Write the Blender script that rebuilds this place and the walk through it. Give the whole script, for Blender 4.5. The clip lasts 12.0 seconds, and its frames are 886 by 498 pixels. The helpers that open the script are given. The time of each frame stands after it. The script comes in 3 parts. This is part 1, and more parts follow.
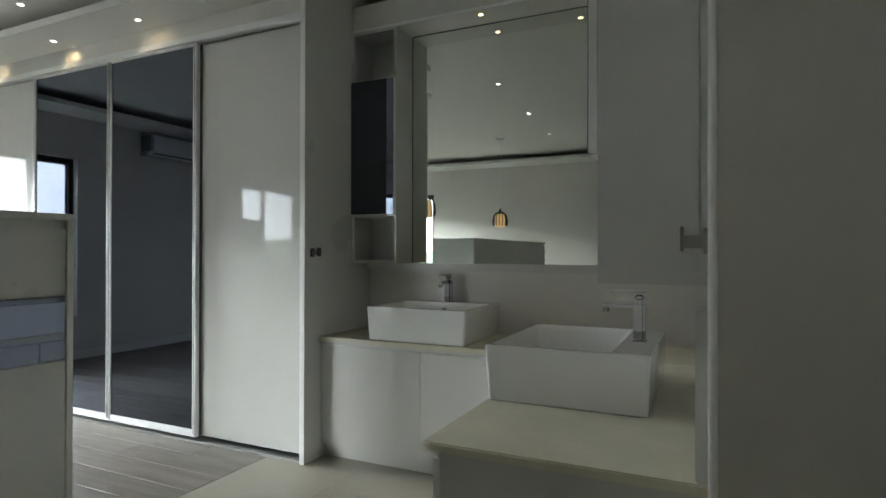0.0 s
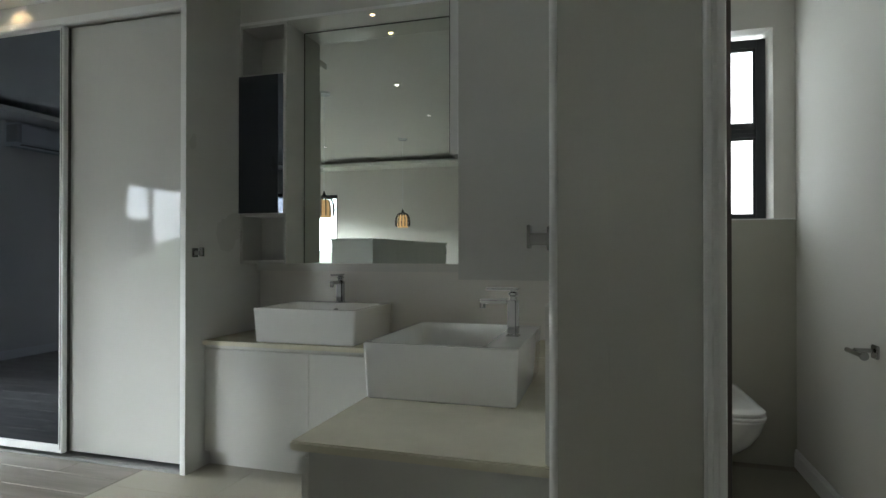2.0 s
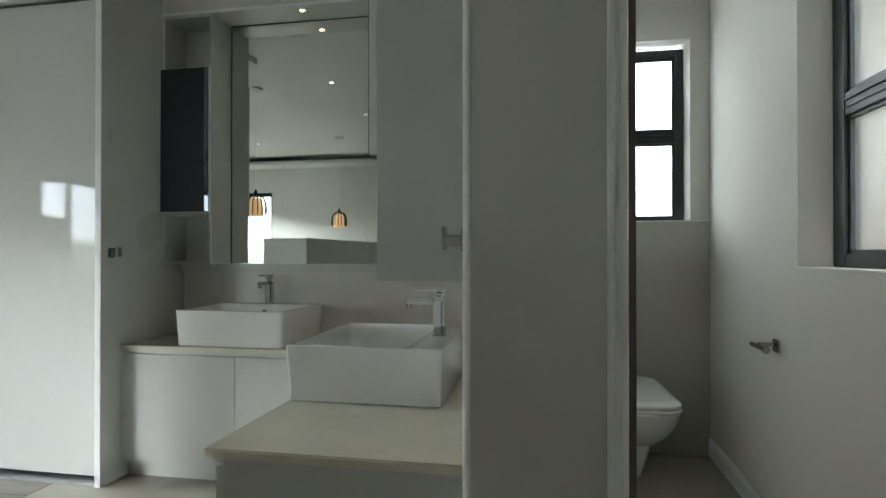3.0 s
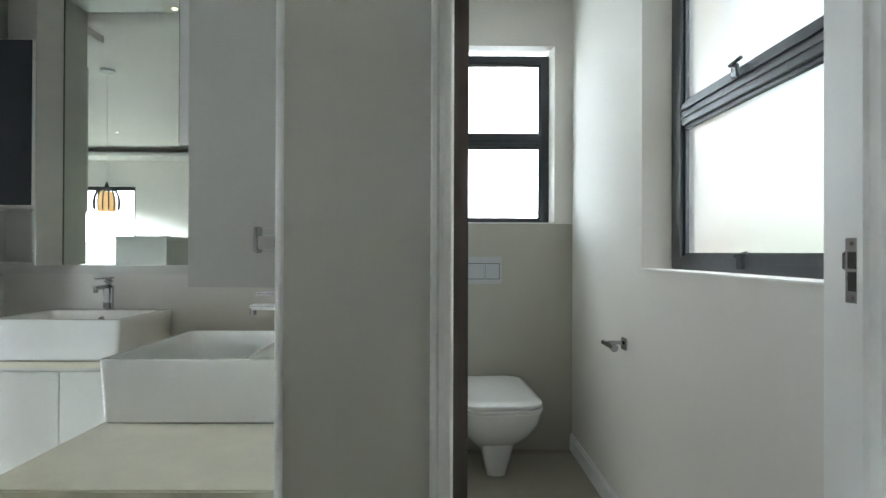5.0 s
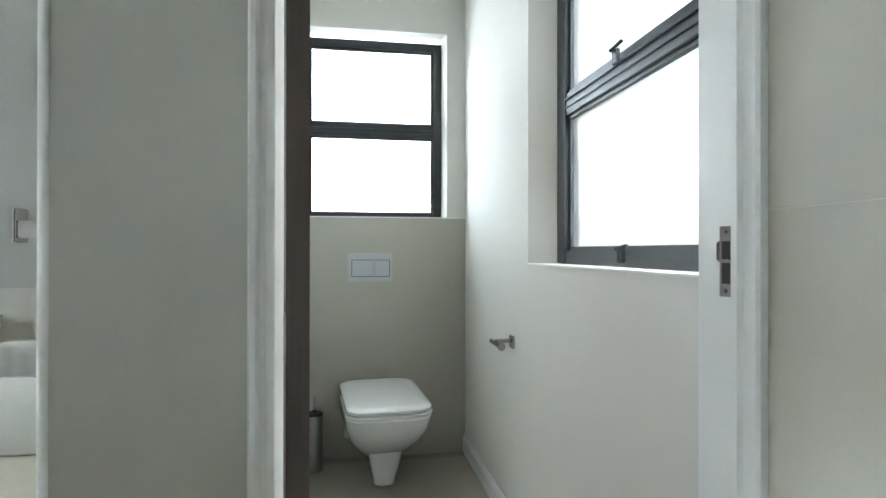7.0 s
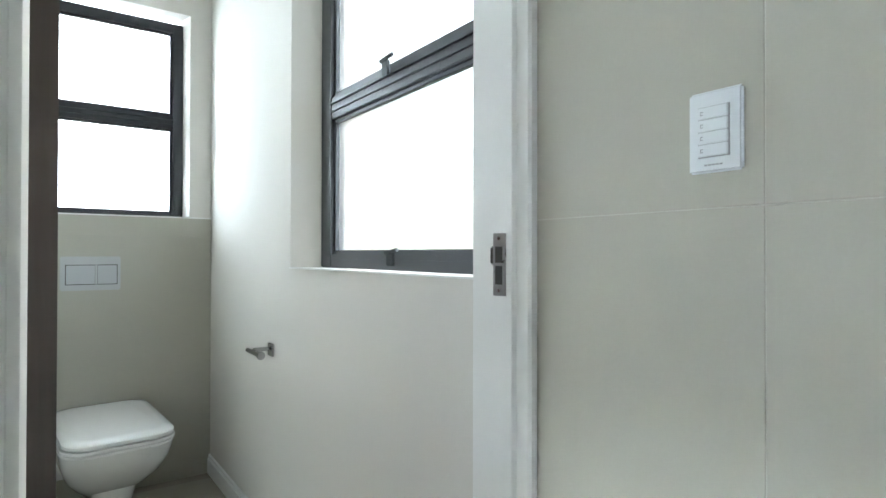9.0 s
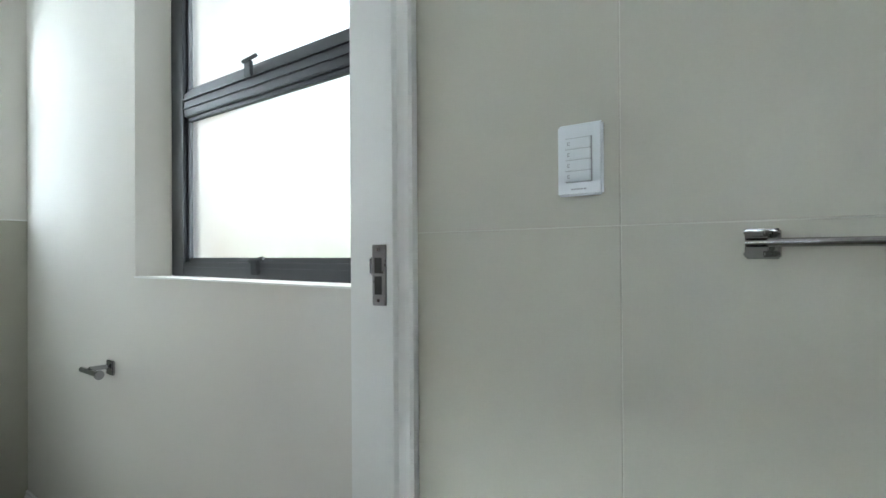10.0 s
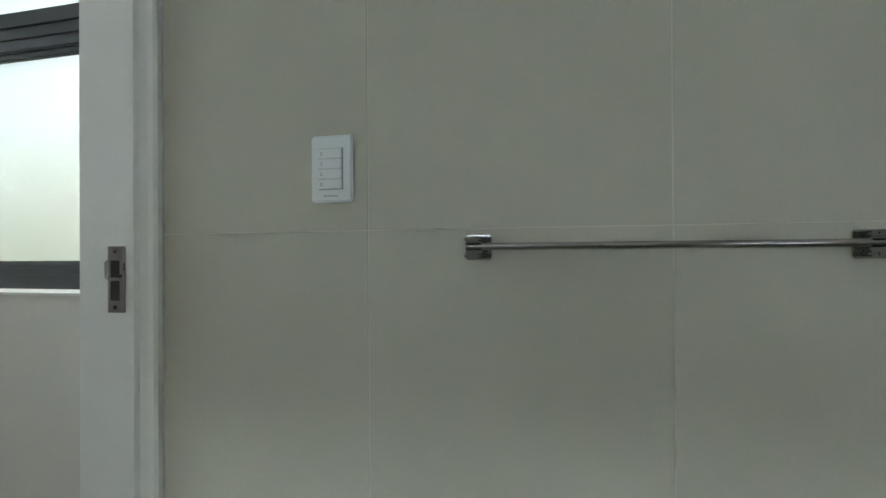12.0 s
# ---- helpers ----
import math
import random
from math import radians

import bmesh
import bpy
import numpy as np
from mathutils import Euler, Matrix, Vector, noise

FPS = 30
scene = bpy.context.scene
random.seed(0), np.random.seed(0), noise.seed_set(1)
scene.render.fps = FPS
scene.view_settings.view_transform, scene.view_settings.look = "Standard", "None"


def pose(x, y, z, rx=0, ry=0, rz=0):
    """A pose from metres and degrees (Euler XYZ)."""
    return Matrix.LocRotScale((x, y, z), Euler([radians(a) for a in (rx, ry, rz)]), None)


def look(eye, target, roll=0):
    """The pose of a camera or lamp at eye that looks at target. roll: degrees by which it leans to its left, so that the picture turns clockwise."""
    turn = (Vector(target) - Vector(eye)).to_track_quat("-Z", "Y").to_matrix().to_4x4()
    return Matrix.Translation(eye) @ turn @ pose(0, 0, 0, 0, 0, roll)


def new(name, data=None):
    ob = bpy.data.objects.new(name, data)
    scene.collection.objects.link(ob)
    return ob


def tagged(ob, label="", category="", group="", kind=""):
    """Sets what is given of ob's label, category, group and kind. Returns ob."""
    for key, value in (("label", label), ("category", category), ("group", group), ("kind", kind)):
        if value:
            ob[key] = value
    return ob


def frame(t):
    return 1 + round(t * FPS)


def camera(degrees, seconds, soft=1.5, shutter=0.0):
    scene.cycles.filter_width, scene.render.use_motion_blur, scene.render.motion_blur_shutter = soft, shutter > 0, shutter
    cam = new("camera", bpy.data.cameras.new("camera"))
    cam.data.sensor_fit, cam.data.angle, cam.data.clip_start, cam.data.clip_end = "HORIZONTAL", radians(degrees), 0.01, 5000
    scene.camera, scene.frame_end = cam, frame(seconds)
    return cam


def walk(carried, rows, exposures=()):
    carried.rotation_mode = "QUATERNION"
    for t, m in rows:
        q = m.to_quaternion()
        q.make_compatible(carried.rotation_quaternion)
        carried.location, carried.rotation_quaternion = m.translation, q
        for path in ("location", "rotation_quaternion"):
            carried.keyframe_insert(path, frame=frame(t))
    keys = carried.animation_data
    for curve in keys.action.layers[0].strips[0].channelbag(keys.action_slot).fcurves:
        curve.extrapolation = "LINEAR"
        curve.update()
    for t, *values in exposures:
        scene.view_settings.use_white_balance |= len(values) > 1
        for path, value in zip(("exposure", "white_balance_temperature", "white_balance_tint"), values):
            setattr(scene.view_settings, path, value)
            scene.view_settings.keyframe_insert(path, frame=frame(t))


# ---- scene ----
cam = camera(75.5, 12.0)
SKY, WC_LIGHT, ROOM_LIGHT = 0.15, 36.0, 940.0
PATH = [
    (0, (0.325, 0.123, 1.206), (-0.531, 1.931, 1.216), 0.1),
    (0.5, (0.349, 0.126, 1.208), (-0.469, 1.951, 1.216), 0.1),
    (1, (0.375, 0.133, 1.202), (-0.4, 1.976, 1.211), 0.0),
    (1.5, (0.403, 0.141, 1.2), (-0.271, 2.024, 1.212), 0.1),
    (2, (0.433, 0.143, 1.198), (-0.13, 2.062, 1.212), 0.0),
    (2.5, (0.456, 0.151, 1.199), (-0.034, 2.09, 1.212), 0.0),
    (3, (0.486, 0.152, 1.202), (0.123, 2.119, 1.214), 0.0),
    (5, (0.614, 0.259, 1.21), (0.625, 2.259, 1.221), 0.2),
    (5.5, (0.653, 0.319, 1.209), (0.759, 2.317, 1.222), 0.3),
    (6, (0.696, 0.364, 1.204), (0.866, 2.357, 1.215), 0.3),
    (6.5, (0.748, 0.412, 1.196), (0.963, 2.401, 1.204), 0.2),
    (8.5, (0.662, 0.447, 1.199), (1.613, 2.206, 1.212), 0.0),
    (9, (0.649, 0.475, 1.199), (1.807, 2.106, 1.216), 0.1),
    (9.5, (0.64, 0.49, 1.212), (1.99, 1.966, 1.219), -0.2),
    (10, (0.585, 0.492, 1.222), (2.126, 1.766, 1.235), -0.4),
    (10.5, (0.541, 0.494, 1.22), (2.234, 1.558, 1.245), -0.2),
    (11, (0.512, 0.487, 1.23), (2.317, 1.35, 1.237), -0.6),
    (11.5, (0.528, 0.471, 1.224), (2.4, 1.177, 1.237), -0.4),
    (12, (0.533, 0.459, 1.222), (2.46, 0.995, 1.237), -0.4),
]
EXPOSURES = [(0.0, 0.08, 6400, 5), (1.5, 0.02, 6350, 5), (3.0, 0.45, 6300, 5), (5.0, 1.18, 6050, 5), (6.5, 1.53, 5950, 5), (8.5, 1.78, 5900, 5), (9.5, 1.66, 5900, 5), (10.5, 1.1, 6000, 3), (11.5, 0.72, 6150, 0), (12.0, 0.74, 6150, 0)]
walk(cam, [(t, look(eye, target, roll)) for t, eye, target, roll in PATH], EXPOSURES)

# ---- world, sun, window lights ----
world = bpy.data.worlds.new("overcast_sky")
scene.world = world
world.use_nodes = True
wn = world.node_tree
sky = wn.nodes.new("ShaderNodeTexSky")
sky.sky_type, sky.sun_disc = "NISHITA", False
sky.sun_elevation, sky.sun_rotation, sky.dust_density, sky.air_density = radians(38), radians(92), 4.0, 1.4
wn.nodes["Background"].inputs["Strength"].default_value = SKY
wn.links.new(sky.outputs["Color"], wn.nodes["Background"].inputs["Color"])

sun = new("sun", bpy.data.lights.new("sun", "SUN"))
sun.data.energy, sun.data.angle, sun.data.color = 1.3, radians(12), (1.0, 0.96, 0.9)
sun.matrix_world = look((0, 0, 0), (-math.sin(radians(92)), -math.cos(radians(92)), -0.78))


def window_light(name, eye, target, w, h, watts, colour=(0.93, 0.97, 1.0)):
    """Daylight that falls in through one window."""
    lamp = new(name, bpy.data.lights.new(name, "AREA"))
    lamp.data.shape, lamp.data.size, lamp.data.size_y = "RECTANGLE", w, h
    lamp.data.energy, lamp.data.color = watts, colour
    lamp.matrix_world = look(eye, target)
    return lamp


# ---- materials ----
def material(name, base, rough=0.5, metal=0.0, vary=0.06, scale=3.0, bump=0.05, grain=120.0, coat=0.0, spec=0.5):
    """A paint, stone or metal: base colour, large uneven patches, fine grain in colour, gloss and relief."""
    m = bpy.data.materials.new(name)
    m.use_nodes = True
    n, l = m.node_tree.nodes, m.node_tree.links
    b = n["Principled BSDF"]
    b.inputs["Metallic"].default_value = metal
    b.inputs["Coat Weight"].default_value = coat
    b.inputs["Specular IOR Level"].default_value = spec
    co = n.new("ShaderNodeTexCoord")
    big, fine = n.new("ShaderNodeTexNoise"), n.new("ShaderNodeTexNoise")
    big.inputs["Scale"].default_value, big.inputs["Detail"].default_value = scale, 4.0
    fine.inputs["Scale"].default_value, fine.inputs["Detail"].default_value = grain, 3.0
    l.new(co.outputs["Object"], big.inputs["Vector"])
    l.new(co.outputs["Object"], fine.inputs["Vector"])
    add = n.new("ShaderNodeMath")
    add.operation = "MULTIPLY_ADD"
    add.inputs[1].default_value = 0.35
    l.new(fine.outputs["Fac"], add.inputs[0])
    l.new(big.outputs["Fac"], add.inputs[2])
    ramp = n.new("ShaderNodeMapRange")
    ramp.inputs["From Min"].default_value, ramp.inputs["From Max"].default_value = 0.35, 1.0
    ramp.inputs["To Min"].default_value, ramp.inputs["To Max"].default_value = 1 - vary, 1 + vary
    l.new(add.outputs[0], ramp.inputs["Value"])
    mul = n.new("ShaderNodeVectorMath")
    mul.operation = "SCALE"
    mul.inputs[0].default_value = base
    l.new(ramp.outputs["Result"], mul.inputs["Scale"])
    l.new(mul.outputs["Vector"], b.inputs["Base Color"])
    ro = n.new("ShaderNodeMapRange")
    ro.inputs["From Min"].default_value, ro.inputs["From Max"].default_value = 0.3, 0.7
    ro.inputs["To Min"].default_value, ro.inputs["To Max"].default_value = max(rough * 0.85, 0.01), min(rough * 1.15, 1)
    l.new(big.outputs["Fac"], ro.inputs["Value"])
    l.new(ro.outputs["Result"], b.inputs["Roughness"])
    if bump:
        bp = n.new("ShaderNodeBump")
        bp.inputs["Strength"].default_value, bp.inputs["Distance"].default_value = bump, 0.002
        l.new(fine.outputs["Fac"], bp.inputs["Height"])
        l.new(bp.outputs["Normal"], b.inputs["Normal"])
    return m


def wood(name, dark, light, rough=0.4, along="X", size=1.0):
    """Streaked timber that differs from piece to piece."""
    m = bpy.data.materials.new(name)
    m.use_nodes = True
    n, l = m.node_tree.nodes, m.node_tree.links
    b = n["Principled BSDF"]
    co, mp, info = n.new("ShaderNodeTexCoord"), n.new("ShaderNodeMapping"), n.new("ShaderNodeObjectInfo")
    s = {"X": (1.2, 14, 14), "Y": (14, 1.2, 14), "Z": (14, 14, 1.2)}[along]
    mp.inputs["Scale"].default_value = [v * size for v in s]
    l.new(co.outputs["Object"], mp.inputs["Vector"])
    shift = n.new("ShaderNodeVectorMath")
    shift.operation = "SCALE"
    shift.inputs[0].default_value = (17, 31, 7)
    l.new(info.outputs["Random"], shift.inputs["Scale"])
    l.new(shift.outputs["Vector"], mp.inputs["Location"])
    streak, fine = n.new("ShaderNodeTexNoise"), n.new("ShaderNodeTexNoise")
    streak.inputs["Scale"].default_value, streak.inputs["Detail"].default_value = 1.5, 6.0
    streak.inputs["Distortion"].default_value = 0.6
    fine.inputs["Scale"].default_value, fine.inputs["Detail"].default_value = 9.0, 5.0
    l.new(mp.outputs["Vector"], streak.inputs["Vector"])
    l.new(mp.outputs["Vector"], fine.inputs["Vector"])
    ramp = n.new("ShaderNodeValToRGB")
    ramp.color_ramp.elements[0].position, ramp.color_ramp.elements[0].color = 0.3, (*dark, 1)
    ramp.color_ramp.elements[1].position, ramp.color_ramp.elements[1].color = 0.7, (*light, 1)
    l.new(streak.outputs["Fac"], ramp.inputs["Fac"])
    tone = n.new("ShaderNodeMapRange")
    tone.inputs["To Min"].default_value, tone.inputs["To Max"].default_value = 0.8, 1.2
    l.new(info.outputs["Random"], tone.inputs["Value"])
    mul = n.new("ShaderNodeVectorMath")
    mul.operation = "SCALE"
    l.new(ramp.outputs["Color"], mul.inputs[0])
    l.new(tone.outputs["Result"], mul.inputs["Scale"])
    l.new(mul.outputs["Vector"], b.inputs["Base Color"])
    b.inputs["Roughness"].default_value = rough
    bp = n.new("ShaderNodeBump")
    bp.inputs["Strength"].default_value, bp.inputs["Distance"].default_value = 0.15, 0.001
    l.new(fine.outputs["Fac"], bp.inputs["Height"])
    l.new(bp.outputs["Normal"], b.inputs["Normal"])
    return m


def glass(name, rough=0.0, tint=(1, 1, 1), bump=0.0):
    m = material(name, tint, rough, vary=0.0, bump=bump, grain=350.0)
    b = m.node_tree.nodes["Principled BSDF"]
    b.inputs["Transmission Weight"].default_value, b.inputs["IOR"].default_value = 1.0, 1.45
    return m


def backdrop_glow(name, low, high, strength):
    """Patchy emission: bright overcast cloud for the far sky, added glow for the hills."""
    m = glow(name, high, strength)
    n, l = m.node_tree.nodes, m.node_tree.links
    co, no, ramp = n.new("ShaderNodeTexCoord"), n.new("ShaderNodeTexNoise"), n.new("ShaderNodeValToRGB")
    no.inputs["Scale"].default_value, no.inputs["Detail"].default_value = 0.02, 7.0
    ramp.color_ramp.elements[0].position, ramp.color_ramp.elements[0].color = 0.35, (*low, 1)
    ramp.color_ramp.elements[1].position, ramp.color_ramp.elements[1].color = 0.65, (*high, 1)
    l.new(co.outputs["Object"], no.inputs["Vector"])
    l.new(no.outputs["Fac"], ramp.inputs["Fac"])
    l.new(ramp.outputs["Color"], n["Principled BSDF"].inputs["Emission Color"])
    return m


def glow(name, colour, strength):
    m = bpy.data.materials.new(name)
    m.use_nodes = True
    b = m.node_tree.nodes["Principled BSDF"]
    b.inputs["Base Color"].default_value = (*colour, 1)
    b.inputs["Emission Color"].default_value, b.inputs["Emission Strength"].default_value = (*colour, 1), strength
    return m


PLASTER = material("plaster_wall", (0.64, 0.62, 0.58), 0.75, vary=0.03, scale=1.2, bump=0.08, grain=160)
GREIGE = material("greige_wall", (0.465, 0.46, 0.415), 0.6, vary=0.04, scale=1.3, bump=0.06, grain=200)
CEIL = material("ceiling_paint", (0.72, 0.71, 0.68), 0.85, vary=0.02, scale=1.0, bump=0.05)
TRIM = material("white_enamel_trim", (0.74, 0.74, 0.73), 0.35, vary=0.03, bump=0.03)
TILE = material("greige_porcelain_tile", (0.42, 0.405, 0.345), 0.42, vary=0.05, scale=2.2, bump=0.04, grain=260)
GROUT = material("pale_grout", (0.52, 0.51, 0.46), 0.9, vary=0.1, scale=14, bump=0.2)
FLOOR_GROUT = material("beige_grout", (0.29, 0.27, 0.22), 0.85, vary=0.1, scale=14, bump=0.2)
FLOOR_TILE = material("beige_floor_tile", (0.29, 0.268, 0.215), 0.35, vary=0.07, scale=2.0, bump=0.03, grain=220)
PLANK = wood("grey_oak_plank", (0.115, 0.10, 0.082), (0.235, 0.21, 0.18), 0.36, "X")
LACQUER = material("white_gloss_lacquer", (0.54, 0.54, 0.515), 0.035, vary=0.015, scale=1.0, bump=0.01, coat=0.6)
BOARD = material("satin_white_board", (0.56, 0.555, 0.525), 0.32, vary=0.02, scale=1.5, bump=0.02)
# Greyer than BOARD; shade under the counter is put into this colour.
BOARD_GREY_SHADED = material("satin_grey_board_shaded", (0.51, 0.51, 0.485), 0.35, vary=0.03, scale=1.5, bump=0.02)
STONE = material("cream_quartz_top", (0.64, 0.61, 0.49), 0.22, vary=0.05, scale=9.0, bump=0.01, grain=420)
CERAMIC = material("white_ceramic", (0.80, 0.80, 0.79), 0.08, vary=0.01, scale=2.0, bump=0.0, coat=0.5)
CHROME = material("polished_chrome", (0.42, 0.42, 0.43), 0.025, metal=1.0, vary=0.02, scale=20, bump=0.0)
STEEL = material("brushed_steel", (0.42, 0.42, 0.42), 0.33, metal=1.0, vary=0.06, scale=40, bump=0.05)
ALU = material("satin_aluminium", (0.70, 0.70, 0.70), 0.35, metal=0.25, vary=0.04, scale=12, bump=0.03)
BLACK_ALU = material("charcoal_window_frame", (0.022, 0.023, 0.028), 0.42, vary=0.1, scale=6, bump=0.03)
MIRROR = material("mirror_silver", (0.80, 0.84, 0.80), 0.008, metal=1.0, vary=0.0, bump=0.0)
DARK_GLASS = material("smoked_mirror_glass", (0.118, 0.132, 0.165), 0.02, metal=1.0, vary=0.0, bump=0.0)
FROST = glass("frosted_glass", 0.34, (0.97, 0.97, 0.96), 0.3)
CLEAR = glass("clear_glass", 0.0)
DOOR_WOOD = wood("dark_stained_door", (0.045, 0.036, 0.033), (0.085, 0.066, 0.060), 0.35, "Z")
PLASTIC = material("white_plastic", (0.74, 0.77, 0.80), 0.1, vary=0.02, bump=0.02)
GREY_PRINT = material("grey_print", (0.35, 0.36, 0.38), 0.5, vary=0.02, bump=0.0)
SATIN_GREY = material("satin_chrome_plate", (0.47, 0.49, 0.51), 0.3, metal=0.2, vary=0.03, bump=0.02)
SATIN_LIGHT = material("pale_satin_plate", (0.56, 0.58, 0.59), 0.25, metal=0.1, vary=0.03, bump=0.02)
DARK_STEEL = material("dull_steel", (0.32, 0.32, 0.33), 0.3, metal=1.0, vary=0.06, scale=40, bump=0.05)
CATCH = material("black_anodised_catch", (0.07, 0.075, 0.08), 0.22, metal=0.4, vary=0.05, bump=0.0)
RUBBER = material("black_plastic", (0.03, 0.03, 0.03), 0.5, vary=0.1, bump=0.05)
GAP = material("shadow_gap_board", (0.10, 0.10, 0.095), 0.7, vary=0.05)
CLOUD = backdrop_glow("overcast_cloud", (0.62, 0.70, 0.82), (0.95, 0.97, 1.0), 4.0)
LAMP = glow("downlight_led", (1.0, 0.93, 0.8), 9.0)
WARM_LAMP = glow("warm_led", (1.0, 0.70, 0.34), 9.0)
SHADE = glow("lit_pendant_shade", (1.0, 0.62, 0.28), 0.32)
CANE = material("dark_cane_weave", (0.05, 0.035, 0.025), 0.6, vary=0.2, scale=30)
FIELD = material("veld_grass", (0.11, 0.14, 0.065), 0.95, vary=0.45, scale=0.05, bump=0.3, grain=4)
RENDER = material("beige_render", (0.19, 0.14, 0.09), 0.85, vary=0.06, scale=1.5, bump=0.3, grain=90)
# Green hills emit: their daylight brightness is put into the material.
HILL_GLOW = backdrop_glow("self_lit_hills", (0.20, 0.27, 0.17), (0.36, 0.42, 0.33), 1.3)
LEAF = material("shrub_leaf", (0.06, 0.11, 0.04), 0.6, vary=0.4, scale=5)


# ---- building blocks ----
def box(bm, x0, x1, y0, y1, z0, z1, bevel=0.0, seg=2):
    """Adds one box, with its edges rounded."""
    t = bmesh.new()
    bmesh.ops.create_cube(t, size=1.0, matrix=Matrix.LocRotScale(((x0 + x1) / 2, (y0 + y1) / 2, (z0 + z1) / 2), None, (x1 - x0, y1 - y0, z1 - z0)))
    if bevel:
        bmesh.ops.bevel(t, geom=t.edges[:], offset=bevel, segments=seg, affect="EDGES", clamp_overlap=True)
    merge(bm, t)
    return bm


def merge(bm, other):
    me = bpy.data.meshes.new("piece")
    other.to_mesh(me)
    other.free()
    bm.from_mesh(me)
    bpy.data.meshes.remove(me)


def tube(bm, a, b, r, r2=None, seg=20, bevel=0.0):
    """A round bar from a to b."""
    a, b = Vector(a), Vector(b)
    t = bmesh.new()
    m = Matrix.Translation((a + b) / 2) @ (b - a).to_track_quat("Z", "Y").to_matrix().to_4x4()
    bmesh.ops.create_cone(t, cap_ends=True, segments=seg, radius1=r, radius2=r if r2 is None else r2, depth=(b - a).length, matrix=m)
    if bevel:
        caps = [e for e in t.edges if any(len(f.verts) > 4 for f in e.link_faces)]
        bmesh.ops.bevel(t, geom=caps, offset=bevel, segments=2, affect="EDGES")
    merge(bm, t)
    return bm


def lathe(bm, profile, centre, seg=28):
    """A turned body: (radius, height) pairs round a vertical axis."""
    rings = []
    for r, z in profile:
        rings.append([bm.verts.new((centre[0] + r * math.cos(a), centre[1] + r * math.sin(a), centre[2] + z)) for a in [2 * math.pi * i / seg for i in range(seg)]])
    for p, q in zip(rings, rings[1:]):
        for i in range(seg):
            bm.faces.new((p[i], p[(i + 1) % seg], q[(i + 1) % seg], q[i]))
    return bm


def loft(bm, rings, cap_first=True, cap_last=True):
    """Skins a row of rings of points that have the same number of points."""
    made = [[bm.verts.new(p) for p in ring] for ring in rings]
    k = len(made[0])
    for p, q in zip(made, made[1:]):
        for i in range(k):
            bm.faces.new((p[i], p[(i + 1) % k], q[(i + 1) % k], q[i]))
    if cap_first:
        bm.faces.new(made[0][::-1])
    if cap_last:
        bm.faces.new(made[-1])
    bmesh.ops.recalc_face_normals(bm, faces=bm.faces[:])
    return bm


def ring(cx, cy, z, hx, hy, r, n=6):
    """A rectangle with round corners, seen from above."""
    pts = []
    for sx, sy, a0 in ((1, 1, 0), (-1, 1, 90), (-1, -1, 180), (1, -1, 270)):
        for i in range(n + 1):
            a = radians(a0 + 90 * i / n)
            pts.append((cx + sx * (hx - r) + r * math.cos(a), cy + sy * (hy - r) + r * math.sin(a), z))
    return pts


def mesh_object(name, bm, mat, smooth=True):
    me = bpy.data.meshes.new(name)
    bm.to_mesh(me)
    bm.free()
    me.materials.append(mat)
    if smooth:
        me.polygons.foreach_set("use_smooth", [True] * len(me.polygons))
        me.set_sharp_from_angle(angle=radians(32))
    return new(name, me)


def part(name, bm, mat, parent=None, label=""):
    ob = mesh_object(name, bm, mat)
    if parent is not None:
        ob.parent = parent
        ob.matrix_parent_inverse = parent.matrix_basis.inverted()
    return tagged(ob, label)


def thing(name, at, label, category, group="", kind=""):
    ob = new(name)
    ob.empty_display_size = 0.1
    ob.matrix_basis = Matrix.Translation(at)
    return tagged(ob, label, category, group, kind)


def structure(name, boxes, mat, label="", bevel=0.0):
    bm = bmesh.new()
    for b in boxes:
        box(bm, *b, bevel)
    return tagged(mesh_object(name, bm, mat), label, kind="structure")


def B(*a, **k):
    return box(bmesh.new(), *a, **k)


# ---- plan ----
X_TILE, X_WC, X_PART, Y_PART = 1.356, 1.430, 0.318, 1.296      # tiled wall, wc side wall, vanity wall, wc front wall
Y_BACK, Y_WC, Y_ROBE, X_PANEL = 3.40, 3.785, 2.725, -1.768      # mirror wall, wc back wall, wardrobe fronts, end panel
X_LEFT, Y_FAR = -6.10, -2.90                                    # bedroom window walls
Z_CEIL, Z_BATH, Z_DROP, Z_TOP = 2.85, 2.77, 2.70, 0.709

# ---- structure ----
structure("wall_vanity", [(-1.80, X_PART, Y_BACK, Y_BACK + 0.2, 0, 3.0)], PLASTER, "smooth pale wall behind the vanity")
structure("wall_partition", [(X_PART, 0.43, Y_PART, Y_WC + 0.002, 0, 3.0)], GREIGE, "smooth greige partition beside the vanity")
structure("wall_wc_front", [(0.4302, 0.60, Y_PART, 1.43, 0, 3.0), (0.6002, 1.40, Y_PART, 1.43, 2.12, 3.0)], GREIGE, "greige wall round the toilet door")
structure("wall_wc_back", [(0.4302, 0.462, Y_WC, Y_WC + 0.22, 0, 3.0), (0.462, 1.320, Y_WC, Y_WC + 0.22, 0, 1.387), (0.462, 1.320, Y_WC, Y_WC + 0.22, 2.484, 3.0), (1.320, 1.70, Y_WC, Y_WC + 0.22, 0, 3.0)], PLASTER, "pale plaster wall with a window opening")
